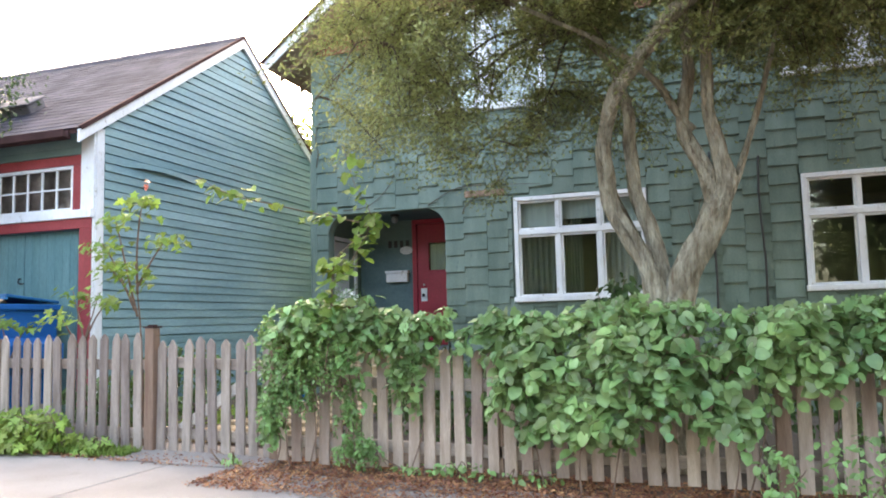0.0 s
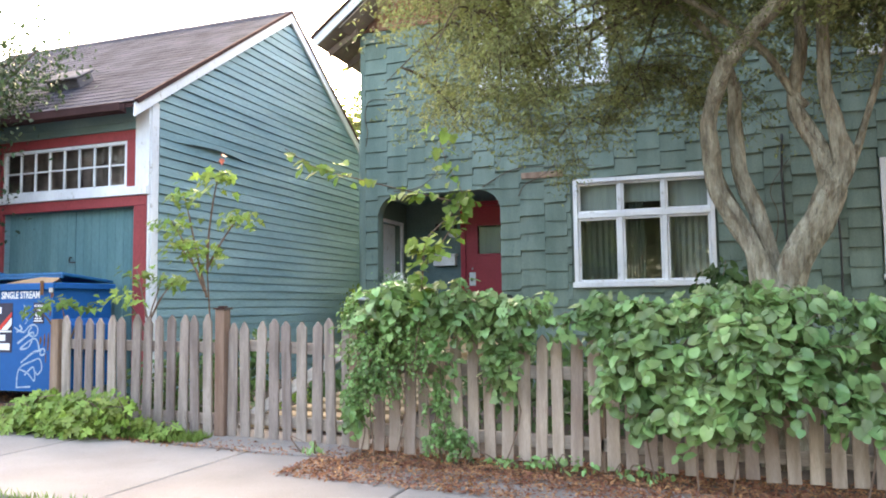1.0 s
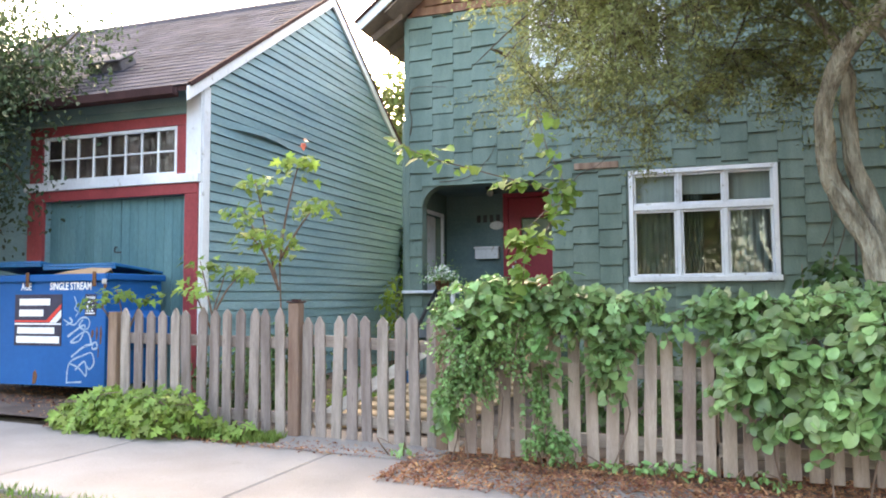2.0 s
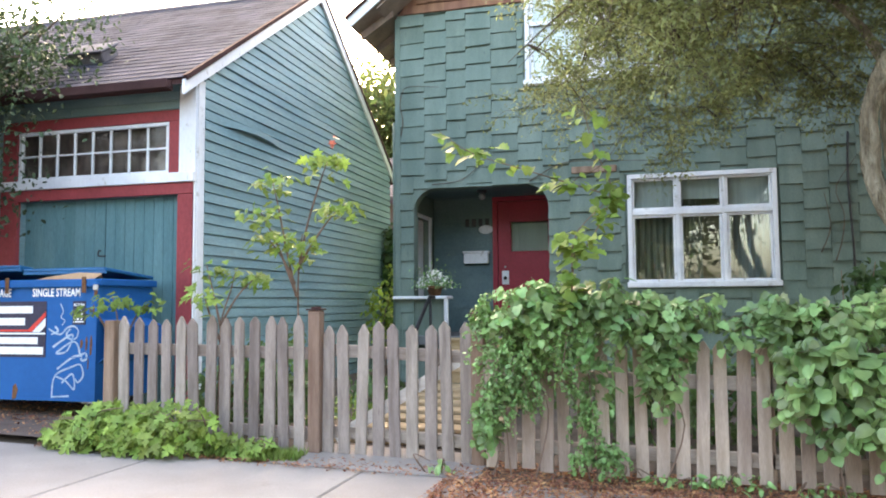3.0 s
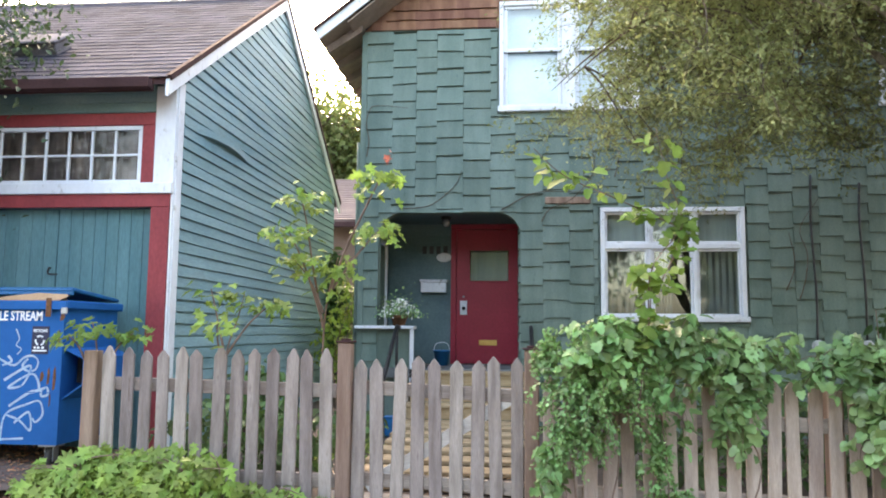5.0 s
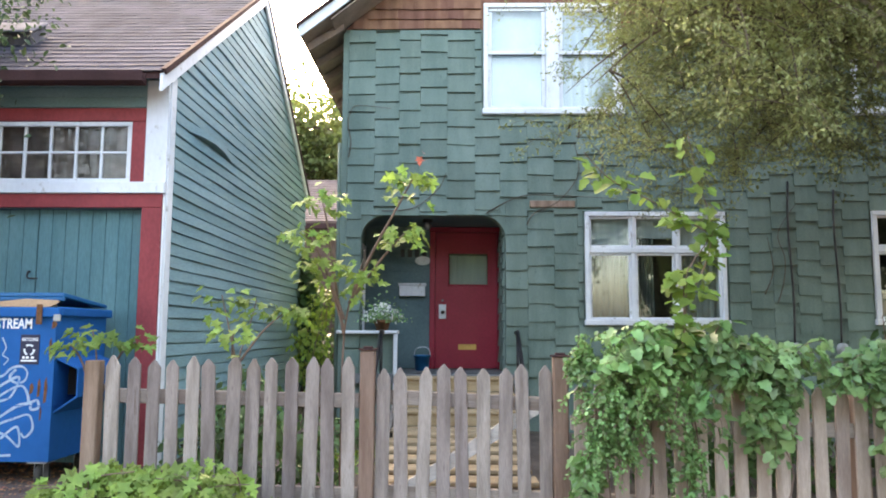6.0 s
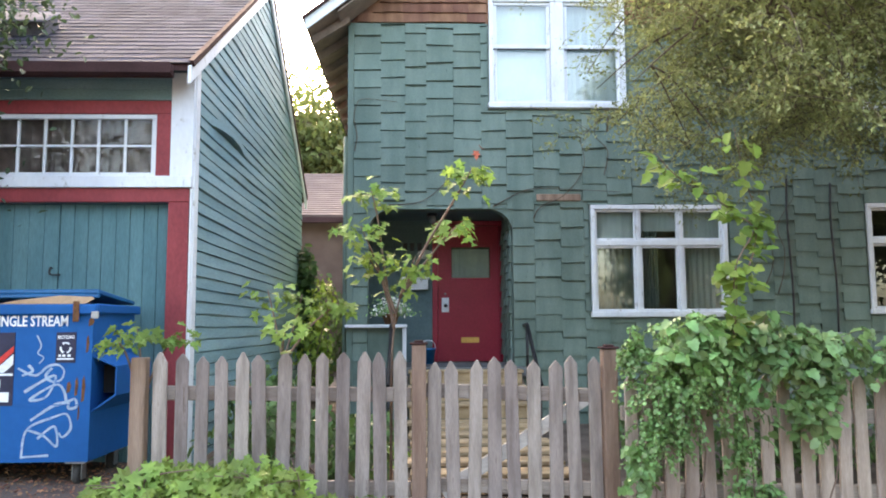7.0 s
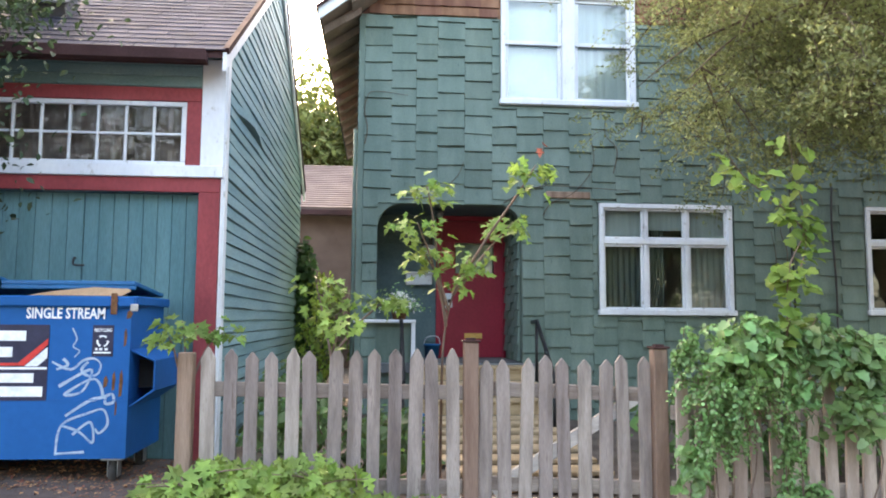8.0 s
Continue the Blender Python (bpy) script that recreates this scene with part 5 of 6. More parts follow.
# ---- plants ----
def tree_main():
    t = thing("tree", "twisted old tree with pale bark and small olive leaves", "tree", at=(-0.2, 6.0, slope(0)))
    rnd = random.Random(11)
    stems = [
        ([(-0.3, 6.03, -0.2), (-0.28, 6.03, 0.6), (-0.31, 6.03, 1.0), (-0.38, 6.0, 1.3), (-0.51, 6.0, 1.57), (-0.65, 5.97, 1.85), (-0.68, 5.9, 2.15), (-0.66, 5.85, 2.42), (-0.54, 5.7, 2.68), (-0.26, 5.5, 2.96), (-0.12, 5.4, 3.09), (0.14, 5.3, 3.24), (0.6, 5.1, 3.4)], [0.2, 0.18, 0.14, 0.092, 0.08, 0.07, 0.064, 0.06, 0.06, 0.058, 0.056, 0.05, 0.035]),
        ([(-0.26, 6.04, -0.2), (-0.24, 6.04, 0.6), (-0.24, 6.04, 1.0), (-0.08, 6.0, 1.39), (0.06, 6.0, 1.66), (0.13, 6.0, 1.84), (0.06, 6.01, 2.04), (-0.05, 6.02, 2.27), (-0.1, 6.04, 2.5), (-0.04, 6.05, 2.85), (-0.02, 6.05, 3.35), (0.2, 6.1, 4.1)], [0.2, 0.18, 0.155, 0.125, 0.13, 0.115, 0.075, 0.06, 0.052, 0.05, 0.045, 0.03]),
        ([(0.04, 6.0, 1.55), (0.18, 5.98, 1.92), (0.15, 5.96, 2.2), (0.1, 5.95, 2.5), (0.1, 5.95, 3.0), (0.22, 5.9, 3.45), (0.4, 5.7, 4.1)], [0.08, 0.09, 0.062, 0.052, 0.048, 0.042, 0.025]),
        ([(-0.25, 6.05, 1.15), (-0.36, 6.08, 1.6), (-0.47, 6.1, 1.95), (-0.51, 6.1, 2.3), (-0.5, 6.08, 2.6), (-0.62, 6.2, 3.0), (-0.9, 6.3, 3.4)], [0.08, 0.066, 0.056, 0.052, 0.046, 0.038, 0.02]),
        ([(0.2, 6.0, 1.85), (0.3, 6.05, 2.1), (0.48, 6.15, 2.65), (0.66, 6.25, 3.3)], [0.06, 0.042, 0.034, 0.022]),
        ([(-0.02, 6.04, 2.4), (-0.12, 6.0, 2.52), (-0.3, 5.9, 2.8), (-0.7, 5.7, 3.1), (-1.3, 5.5, 3.4)], [0.05, 0.042, 0.036, 0.03, 0.02]),
    ]
    for k, (pts, radii) in enumerate(stems):
        n = 48
        line = spline(pts, n)
        rr = [radii[min(int(i / (n - 1) * (len(radii) - 1)), len(radii) - 2)] * (1 - (i / (n - 1) * (len(radii) - 1)) % 1) + radii[min(int(i / (n - 1) * (len(radii) - 1)) + 1, len(radii) - 1)] * ((i / (n - 1) * (len(radii) - 1)) % 1) for i in range(n)]
        h = Heap()
        h.tube(line, [r_ * (0.82 if k < 4 else 0.6) for r_ in rr], 16, 0.75)
        part("trunk" if k < 2 else "limb", h.mesh("limb", True), M_BARK, t)
    forks = [Vector(p) for p in ((0.6, 5.1, 3.4), (0.14, 5.3, 3.24), (-0.26, 5.5, 2.96), (0.2, 6.1, 4.1), (0.4, 5.7, 4.1), (-0.9, 6.3, 3.4), (0.66, 6.25, 3.3), (-1.3, 5.5, 3.4), (-0.62, 6.2, 3.0))]
    # boughs fan out over the garden and droop at their ends
    reach = []
    for k in range(26):
        if k < 15:
            end = Vector((rnd.uniform(-3.3, -1.5), rnd.uniform(4.9, 7.3), rnd.uniform(2.6, 4.1)))
        else:
            end = Vector((rnd.uniform(-0.9, 3.2), rnd.uniform(4.4, 7.8), rnd.uniform(3.3, 4.8)))
        st = min(forks, key=lambda p: (p - end).length + rnd.uniform(0, 0.9))
        line = spline([st, st.lerp(end, 0.35) + Vector((rnd.gauss(0, 0.1), rnd.gauss(0, 0.1), 0.3)), st.lerp(end, 0.72) + Vector((rnd.gauss(0, 0.1), rnd.gauss(0, 0.1), 0.26)), end], 18)
        h = Heap()
        h.tube(line, [0.022 * (1 - i / 17) + 0.002 for i in range(18)], 7, 0.4)
        part("limb", h.mesh("limb", True), M_TWIG, t)
        reach += line[3:]
    def underside(x):
        rows = ((-3.6, 2.75), (-3.0, 2.45), (-2.2, 2.2), (-1.4, 2.2), (-0.7, 2.5), (0.0, 2.75), (4.0, 2.8))
        for (a, za), (b, zb) in zip(rows, rows[1:]):
            if x <= b:
                return za + (zb - za) * (x - a) / (b - a)
        return rows[-1][1]
    twigs, crown = Heap(), Heap()
    made = 0
    while made < 900:
        x = rnd.uniform(-3.45, 3.3)
        if rnd.random() > (0.4 if x < -2.6 else 0.9 if x < 0.0 else 1.0):
            continue
        made += 1
        low = underside(x)
        # later twigs form an unseen high canopy, added to shade the facade
        if made > 440:
            x, low = rnd.uniform(-1.2, 4.2), 3.35
        end = Vector((x, rnd.uniform(4.6, 7.5) if made < 440 else rnd.uniform(3.1, 9.0), low + 0.1 + rnd.random() ** 1.15 * ((4.9 if made < 440 else 6.3) - low)))
        st = min(reach, key=lambda p: (p - end).length + (0.4 if p.z < end.z - 0.2 else 0))
        line = spline([st, st.lerp(end, 0.5) + Vector((rnd.gauss(0, 0.06), rnd.gauss(0, 0.06), 0.14)), end], 9)
        twigs.tube(line, [0.007 * (1 - i / 9) + 0.0018 for i in range(9)], 4)
        for j in range(9):
            p = line[rnd.randrange(3, 9)]
            out = Vector((rnd.gauss(-0.05, 0.5), rnd.gauss(-0.1, 0.5), rnd.gauss(-0.05, 0.22))).normalized() * rnd.uniform(0.2, 0.58)
            tl = spline([p, p + out * 0.55 + Vector((0, 0, 0.03)), p + out + Vector((0, 0, -0.09))], 8)
            twigs.tube(tl, [0.0032 - 0.0003 * i for i in range(8)], 3)
            for i in range(58):
                b = tl[rnd.randrange(1, 8)] + Vector((rnd.gauss(0, 0.05), rnd.gauss(0, 0.05), rnd.gauss(0.0, 0.03)))
                crown.leaf(LANCE, turned(b, rnd.uniform(0.028, 0.052) * (1.0 if made < 440 else 1.5), (0, -0.3, 0.9), rnd, 0.6))
    tagged(part("twig_rest", twigs.mesh("twig_rest"), M_TWIG, t), kind="stuff")
    tagged(part("crown", crown.mesh("crown"), M_LEAF_TREE, t), kind="stuff")
tree_main()


def leafy_tree(x, y, trunk_h, crown_c, crown_r, leaves, size, mat_leaf, label, seed, boughs=26, square=1.0):
    t = thing("tree", label, "tree", at=(x, y, rise(max(-12, min(6, x)), 9)))
    rnd = random.Random(seed)
    h = Heap()
    base = Vector((x, y, -0.4))
    top = Vector((crown_c[0], crown_c[1], crown_c[2]))
    line = spline([base, base.lerp(top, 0.4) + Vector((rnd.gauss(0, 0.15), rnd.gauss(0, 0.15), 0)), top], 16)
    h.tube(line, [trunk_h * 0.035 * (1 - 0.8 * i / 16) for i in range(16)], 9, 0.3)
    part("trunk", h.mesh("trunk", True), M_TWIG, t)
    bo, cr = Heap(), Heap()
    ends = []
    for k in range(boughs):
        st = line[rnd.randrange(7, 16)]
        d = Vector((rnd.gauss(0, 1), rnd.gauss(0, 1), rnd.gauss(0.1, 0.9))).normalized()
        d = Vector([math.copysign(abs(q) ** square, q) for q in d])
        e = top + Vector((d.x * crown_r[0], d.y * crown_r[1], d.z * crown_r[2])) * rnd.uniform(0.55, 1.0)
        bl = spline([st, st.lerp(e, 0.5) + Vector((0, 0, 0.12 * crown_r[2])), e], 9)
        bo.tube(bl, [trunk_h * 0.012 * (1 - i / 10) for i in range(9)], 4)
        ends += [(bl[i], 0.2 + 0.5 * i / 9) for i in range(3, 9)]
    for k in range(leaves):
        p, s = ends[rnd.randrange(len(ends))]
        r = 0.22 * sum(crown_r) / 3
        c = p + Vector((rnd.gauss(0, r), rnd.gauss(0, r), rnd.gauss(-0.2 * r, r * 0.7)))
        if c.y > 6.35 and c.x < -6 and c.y < 12 and c.z < gable(c.y) + 0.05:
            continue
        cr.leaf(LANCE if size > 0.3 else OVAL[k % 2], turned(c, size * rnd.uniform(0.6, 1.3), (0, -0.4, 0.8), rnd, 0.8))
    tagged(part("bough_rest", bo.mesh("bough_rest"), M_TWIG, t), kind="stuff")
    tagged(part("crown", cr.mesh("crown"), mat_leaf, t), kind="stuff")

leafy_tree(-10.6, 5.4, 4, (-9.55, 5.8, 3.2), (1.85, 1.3, 1.75), 70000, 0.06, M_LEAF_DARK, "dark leafy tree overhanging the garage roof", 21, 44, 0.55)
# next tree stands out of view, added to block sky from the right-hand wall
leafy_tree(6.3, 4.2, 7, (4.1, 4.7, 5.3), (2.8, 3.4, 2.2), 60000, 0.15, M_LEAF_DARK, "unseen broad tree added to shade the right of the facade", 25, 36)
leafy_tree(-2.0, -11, 9, (-2.0, -11, 5.2), (4.2, 2.5, 4.2), 20000, 0.2, M_LEAF_DARK, "street tree on the far side of the road", 26, 40)
leafy_tree(9.2, -10.5, 9, (9.0, -10.5, 5.2), (4.2, 2.5, 4.2), 20000, 0.2, M_LEAF_DARK, "street tree on the far side of the road", 27, 40)
leafy_tree(-11.0, -11.5, 9, (-10.0, -11.5, 5.2), (4.2, 2.5, 4.2), 20000, 0.2, M_LEAF_DARK, "street tree on the far side of the road", 28, 40)
leafy_tree(-6.2, -13.5, 9, (-6.2, -13.5, 4.6), (3.6, 2.0, 4.2), 18000, 0.2, M_LEAF_DARK, "street tree on the far side of the road", 29, 40)
leafy_tree(6.8, -14.5, 9, (6.6, -14.5, 4.6), (2.6, 2.0, 4.0), 16000, 0.2, M_LEAF_DARK, "street tree on the far side of the road", 30, 40)
leafy_tree(-10.5, 25, 9, (-10.2, 25, 7.0), (3.2, 3, 3.4), 15000, 0.22, M_LEAF_FAR, "tall sunlit tree behind the buildings", 22, 40)
leafy_tree(-6.8, 29, 9, (-6.6, 27, 7.3), (3.0, 3, 3.4), 15000, 0.22, M_LEAF_FAR, "tall sunlit tree behind the buildings", 23, 40)
leafy_tree(-14.5, 24, 9, (-14.5, 24, 5.8), (3.0, 3, 3), 6000, 0.28, M_LEAF_FAR, "tall sunlit tree behind the buildings", 24, 40)

# low clumps of leaves, some of them single, the rest joined
def vine(name, label, clumps, shapes, size, count, single, seed, mat_one, mat_join, stems=5, loose=0.55):
    t = thing(name, label, "vine", at=(clumps[0][0], FENCE_Y - 0.1, slope(clumps[0][0])))
    rnd = random.Random(seed)
    meshes = [leaf_mesh("leaf", s, mat_one) for s in shapes]
    rest, st = Heap(), Heap()
    total = sum(c[6] for c in clumps)
    made = 0
    for cx, cy, cz, rx, ry, rz, share in clumps:
        n = int(count * share / total)
        for k in range(n):
            d = Vector((rnd.gauss(0, 1), rnd.gauss(0, 1), rnd.gauss(0, 1))).normalized() * rnd.uniform(0.45, 1.05)
            p = Vector((cx + d.x * rx, cy + d.y * ry, cz + d.z * rz))
            if p.z < slope(p.x) + 0.04:
                continue
            if abs(p.y - FENCE_Y - 0.03) < 0.05:
                p.y = FENCE_Y - 0.05
            s = size * rnd.choice((0.4, 0.6, 0.8, 1.0, 1.2)) * rnd.uniform(0.85, 1.15)
            m = turned(p, s, (0.0, -0.7, 0.65), rnd, loose)
            if made < single and d.y < -0.3 and rnd.random() < 0.5:
                part("leaf", meshes[rnd.randrange(len(meshes))], mat_one, t, m=m)
                made += 1
            else:
                rest.leaf(shapes[rnd.randrange(len(shapes))], m)
        for k in range(stems):
            a = Vector((cx + rnd.uniform(-rx, rx) * 0.8, cy + 0.4 * ry if cy < FENCE_Y else cy, slope(cx) - 0.02))
            b = Vector((cx + rnd.uniform(-rx, rx), cy - ry * rnd.uniform(0.0, 0.7), cz + rz * rnd.uniform(-0.2, 0.9)))
            ln = spline([a, a.lerp(b, 0.5) + Vector((rnd.gauss(0, 0.1), -0.05, 0.1)), b], 9)
            st.tube(ln, [0.007 - 0.0005 * i for i in range(9)], 4)
    tagged(part("stem_rest", st.mesh("stem_rest"), M_STEM, t), kind="stuff")
    tagged(part("leaf_rest", rest.mesh("leaf_rest", True), mat_join, t), kind="stuff")

def ramble(name, label, clumps, kinds, single, seed, mat_one, mat_join):
    """A climber made of arching shoots. clumps: (centre, radii, shoots, kind); kinds: (leaf shapes, leaf size, leaves a shoot, looseness)."""
    t = thing(name, label, "vine", at=(clumps[0][0], FENCE_Y - 0.1, slope(clumps[0][0])))
    rnd = random.Random(seed)
    meshes = {k: [leaf_mesh("leaf", s, mat_one) for s in kinds[k][0]] for k in range(len(kinds))}
    rest, st = Heap(), Heap()
    made = 0
    for cx, cy, cz, rx, ry, rz, shoots, kind in clumps:
        shapes, size, per, loose = kinds[kind]
        centre = Vector((cx, cy, cz))
        for k in range(shoots):
            d = Vector((rnd.gauss(0, 1), rnd.gauss(-0.45, 0.9), rnd.gauss(0.15, 1))).normalized()
            far = Vector((d.x * rx, d.y * ry, d.z * rz))
            a = centre + far * rnd.uniform(0.05, 0.45)
            b = centre + far * (rnd.uniform(0.75, 1.12) if rnd.random() < 0.85 else rnd.uniform(1.1, 1.4))
            b.z -= rnd.uniform(0.0, 0.1)
            line = spline([a, a.lerp(b, 0.55) + Vector((rnd.gauss(0, 0.03), -0.02, 0.07)), b], per + 1)
            st.tube(line, [0.0042 - 0.003 * i / per for i in range(per + 1)], 4)
            for i in range(1, per + 1):
                u = i / per
                for j in range(2 if rnd.random() < 0.6 else 1):
                    s = size * (1.12 - 0.5 * u) * rnd.uniform(0.7, 1.22)
                    p = line[i] + Vector((rnd.gauss(0, 0.32), rnd.gauss(-0.12, 0.3), rnd.gauss(0.1, 0.25))) * s
                    if p.z < slope(p.x) + 0.03:
                        continue
                    if -0.06 < p.y - FENCE_Y < 0.1 and p.z < 0.82:
                        p.y = FENCE_Y - 0.075
                    m = turned(p, s, (0.45 * d.x, -0.5, 0.7), rnd, loose)
                    if made < single and p.y < cy and rnd.random() < 0.35:
                        part("leaf", meshes[kind][rnd.randrange(len(shapes))], mat_one, t, m=m)
                        made += 1
                    else:
                        rest.leaf(shapes[rnd.randrange(len(shapes))], m)
        if cz < 0.85:
            a = Vector((cx + rnd.uniform(-rx, rx) * 0.6, min(cy, FENCE_Y - 0.07), slope(cx) - 0.02))
            st.tube(spline([a, a.lerp(centre, 0.5) + Vector((rnd.gauss(0, 0.08), -0.02, 0.05)), centre], 9), [0.0065 - 0.0004 * i for i in range(9)], 5)
    tagged(part("stem_rest", st.mesh("stem_rest"), M_STEM, t), kind="stuff")
    tagged(part("leaf_rest", rest.mesh("leaf_rest", True), mat_join, t), kind="stuff")

ramble("kiwi_vine", "dense vine of large round green leaves over the fence",
       [(-1.08, 5.14, 0.58, 0.4, 0.24, 0.36, 60, 0), (-0.4, 5.1, 0.62, 0.5, 0.28, 0.4, 85, 0), (0.4, 5.16, 0.75, 0.5, 0.24, 0.28, 62, 0), (1.3, 5.2, 0.74, 0.6, 0.24, 0.3, 60, 0), (2.2, 5.2, 0.7, 0.6, 0.25, 0.33, 40, 0), (-0.75, 5.04, 0.3, 0.35, 0.16, 0.22, 30, 0), (0.1, 5.1, 0.32, 0.16, 0.14, 0.28, 14, 0),
        (-0.5, 5.3, 0.95, 0.75, 0.22, 0.12, 40, 1), (0.9, 5.3, 0.95, 0.8, 0.22, 0.12, 40, 1)],
       ((ROUND, 0.106, 6, 0.42), (GRAPE, 0.09, 7, 0.5)), 290, 31, M_LEAF_VINE, M_LEAF_VINE_J)
ramble("grape_vine", "grape vine trailing over the top of the pickets",
       [(-2.15, 5.26, 0.9, 0.42, 0.16, 0.2, 60, 0), (-2.1, 5.24, 0.6, 0.12, 0.09, 0.27, 22, 0), (-1.3, 5.3, 0.9, 0.45, 0.16, 0.14, 46, 0), (-2.5, 5.22, 1.0, 0.3, 0.16, 0.14, 28, 0), (-0.4, 5.55, 0.95, 0.7, 0.3, 0.14, 40, 0), (0.9, 5.6, 0.92, 0.8, 0.3, 0.14, 36, 0)],
       ((GRAPE, 0.088, 7, 0.5),), 270, 32, M_LEAF_VINE, M_LEAF_VINE_J)
ramble("bush", "rambling bush of small bright green leaves by the gate post",
       [(-2.95, 5.21, 0.72, 0.36, 0.24, 0.34, 125, 0), (-2.74, 5.24, 0.95, 0.28, 0.2, 0.17, 54, 0), (-3.08, 5.19, 0.44, 0.22, 0.15, 0.2, 40, 0), (-2.58, 5.25, 0.3, 0.11, 0.09, 0.26, 16, 0), (-2.5, 5.25, 0.05, 0.2, 0.11, 0.13, 24, 0), (-3.22, 5.24, 0.92, 0.12, 0.1, 0.17, 16, 0),
        (-2.85, 5.19, 1.06, 0.3, 0.14, 0.15, 14, 0), (-2.85, 5.14, 0.95, 0.34, 0.2, 0.2, 26, 1), (-2.55, 5.21, 0.65, 0.14, 0.12, 0.3, 9, 1), (-3.2, 5.19, 0.25, 0.12, 0.1, 0.16, 7, 1)],
       ((ROSE, 0.037, 21, 0.8), (GRAPE, 0.085, 6, 0.5)), 260, 33, M_LEAF_BUSH_ONE, M_LEAF_BUSH)
vine("weeds", "small green weeds along the foot of the fence",
     [(-1.75, 5.22, -0.08, 0.3, 0.1, 0.1, 0.6), (-2.1, 5.2, -0.1, 0.16, 0.1, 0.09, 0.4), (-3.5, 5.12, -0.06, 0.12, 0.07, 0.1, 0.3), (-1.2, 5.2, -0.1, 0.25, 0.1, 0.08, 0.4), (0.35, 4.95, 0.05, 0.14, 0.12, 0.2, 0.6), (0.8, 5.0, 0.1, 0.3, 0.14, 0.24, 0.9), (1.3, 5.0, 0.05, 0.25, 0.14, 0.2, 0.5)],
     OVAL, 0.055, 700, 0, 61, M_LEAF_LIME_J, M_LEAF_BUSH, 2, 0.6)
vine("weeds", "yellow-green weeds on the ground before the steps", [(-4.95, 7.2, 0.0, 0.4, 0.8, 0.14, 1.0), (-4.0, 6.3, -0.06, 0.5, 0.4, 0.06, 0.4)], OVAL, 0.06, 700, 0, 62, M_LEAF_LIME_J, M_LEAF_LIME_J, 2, 0.6)
vine("shrub", "dark-leaved shrub growing beside the tree trunk",
     [(-0.62, 6.25, 1.05, 0.22, 0.2, 0.3, 1.0), (0.5, 6.6, 0.6, 0.6, 0.4, 0.45, 1.0)], OVAL, 0.1, 420, 0, 34, M_LEAF_IVY, M_LEAF_IVY, 4)
# filler plants whose dark colour carries the shadow seen between the pickets
vine("garden_plants", "tangle of leafy weeds behind the picket fence, coloured dark for garden shade",
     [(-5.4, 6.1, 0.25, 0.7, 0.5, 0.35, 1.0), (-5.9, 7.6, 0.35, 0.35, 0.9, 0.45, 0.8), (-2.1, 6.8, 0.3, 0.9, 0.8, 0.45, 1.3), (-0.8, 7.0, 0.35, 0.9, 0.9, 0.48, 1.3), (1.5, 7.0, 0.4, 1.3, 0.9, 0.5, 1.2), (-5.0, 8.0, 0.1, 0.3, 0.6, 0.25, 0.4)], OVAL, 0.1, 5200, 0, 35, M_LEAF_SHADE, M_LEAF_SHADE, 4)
vine("ivy", "dark ivy climbing the back corner of the garage",
     [(-6.25, 12.2, 1.4, 0.18, 0.3, 0.95, 1.0), (-6.2, 12.6, 0.6, 0.3, 0.5, 0.7, 0.8)], GRAPE, 0.11, 1500, 0, 36, M_LEAF_IVY, M_LEAF_IVY, 2)
vine("yellow_shrub", "light yellow-green shrub between garage and house",
     [(-5.95, 10.9, 0.85, 0.26, 0.4, 0.55, 1.0), (-5.9, 11.6, 1.5, 0.2, 0.3, 0.4, 0.4)], OVAL, 0.09, 560, 0, 37, M_LEAF_LIME_J, M_LEAF_LIME_J, 4)
vine("ground_cover", "low clump of bright lobed leaves at the foot of the fence",
     [(-6.35, 5.1, 0.06, 0.22, 0.2, 0.18, 0.5), (-6.0, 5.12, 0.12, 0.35, 0.24, 0.24, 1.0), (-5.55, 5.12, 0.12, 0.42, 0.26, 0.24, 1.2), (-5.95, 5.02, 0.04, 0.5, 0.2, 0.14, 0.6), (-4.95, 5.2, -0.0, 0.25, 0.12, 0.12, 0.35)], MAPLE, 0.088, 1900, 290, 38, M_LEAF_COVER, M_LEAF_COVER_J, 4, 0.35)

def sapling(label, branches, leaves, size, seed, shapes=MAPLE, girth=0.011, spread=0.12, width=0.15):
    x, y = branches[0][0][0], branches[0][0][1]
    t = thing("sapling", label, "sapling", group="saplings behind the fence", at=(x, y, rise(x, y)))
    rnd = random.Random(seed)
    meshes = [leaf_mesh("leaf", s, M_LEAF_LIME) for s in shapes]
    for b in branches:
        h = Heap()
        line = spline(b, 20)
        h.tube(line, [girth * (1 - 0.036 * i) for i in range(20)], 6)
        part("stem", h.mesh("stem", True), M_STEM, t)
        for k in range(leaves):
            u = 1 - abs(rnd.gauss(0, spread))
            i = max(4, min(19, int(u * 19)))
            d = Vector((rnd.gauss(0, 1), rnd.gauss(0, 0.8), rnd.gauss(0, 0.3))).normalized() * width * rnd.uniform(0.3, 1.0)
            part("leaf", meshes[rnd.randrange(len(meshes))], M_LEAF_LIME, t, m=turned(line[i] + d, size * rnd.uniform(0.6, 1.2), (d.x * 2.5, -0.4 + d.y, 0.75), rnd, 0.3))
    return t
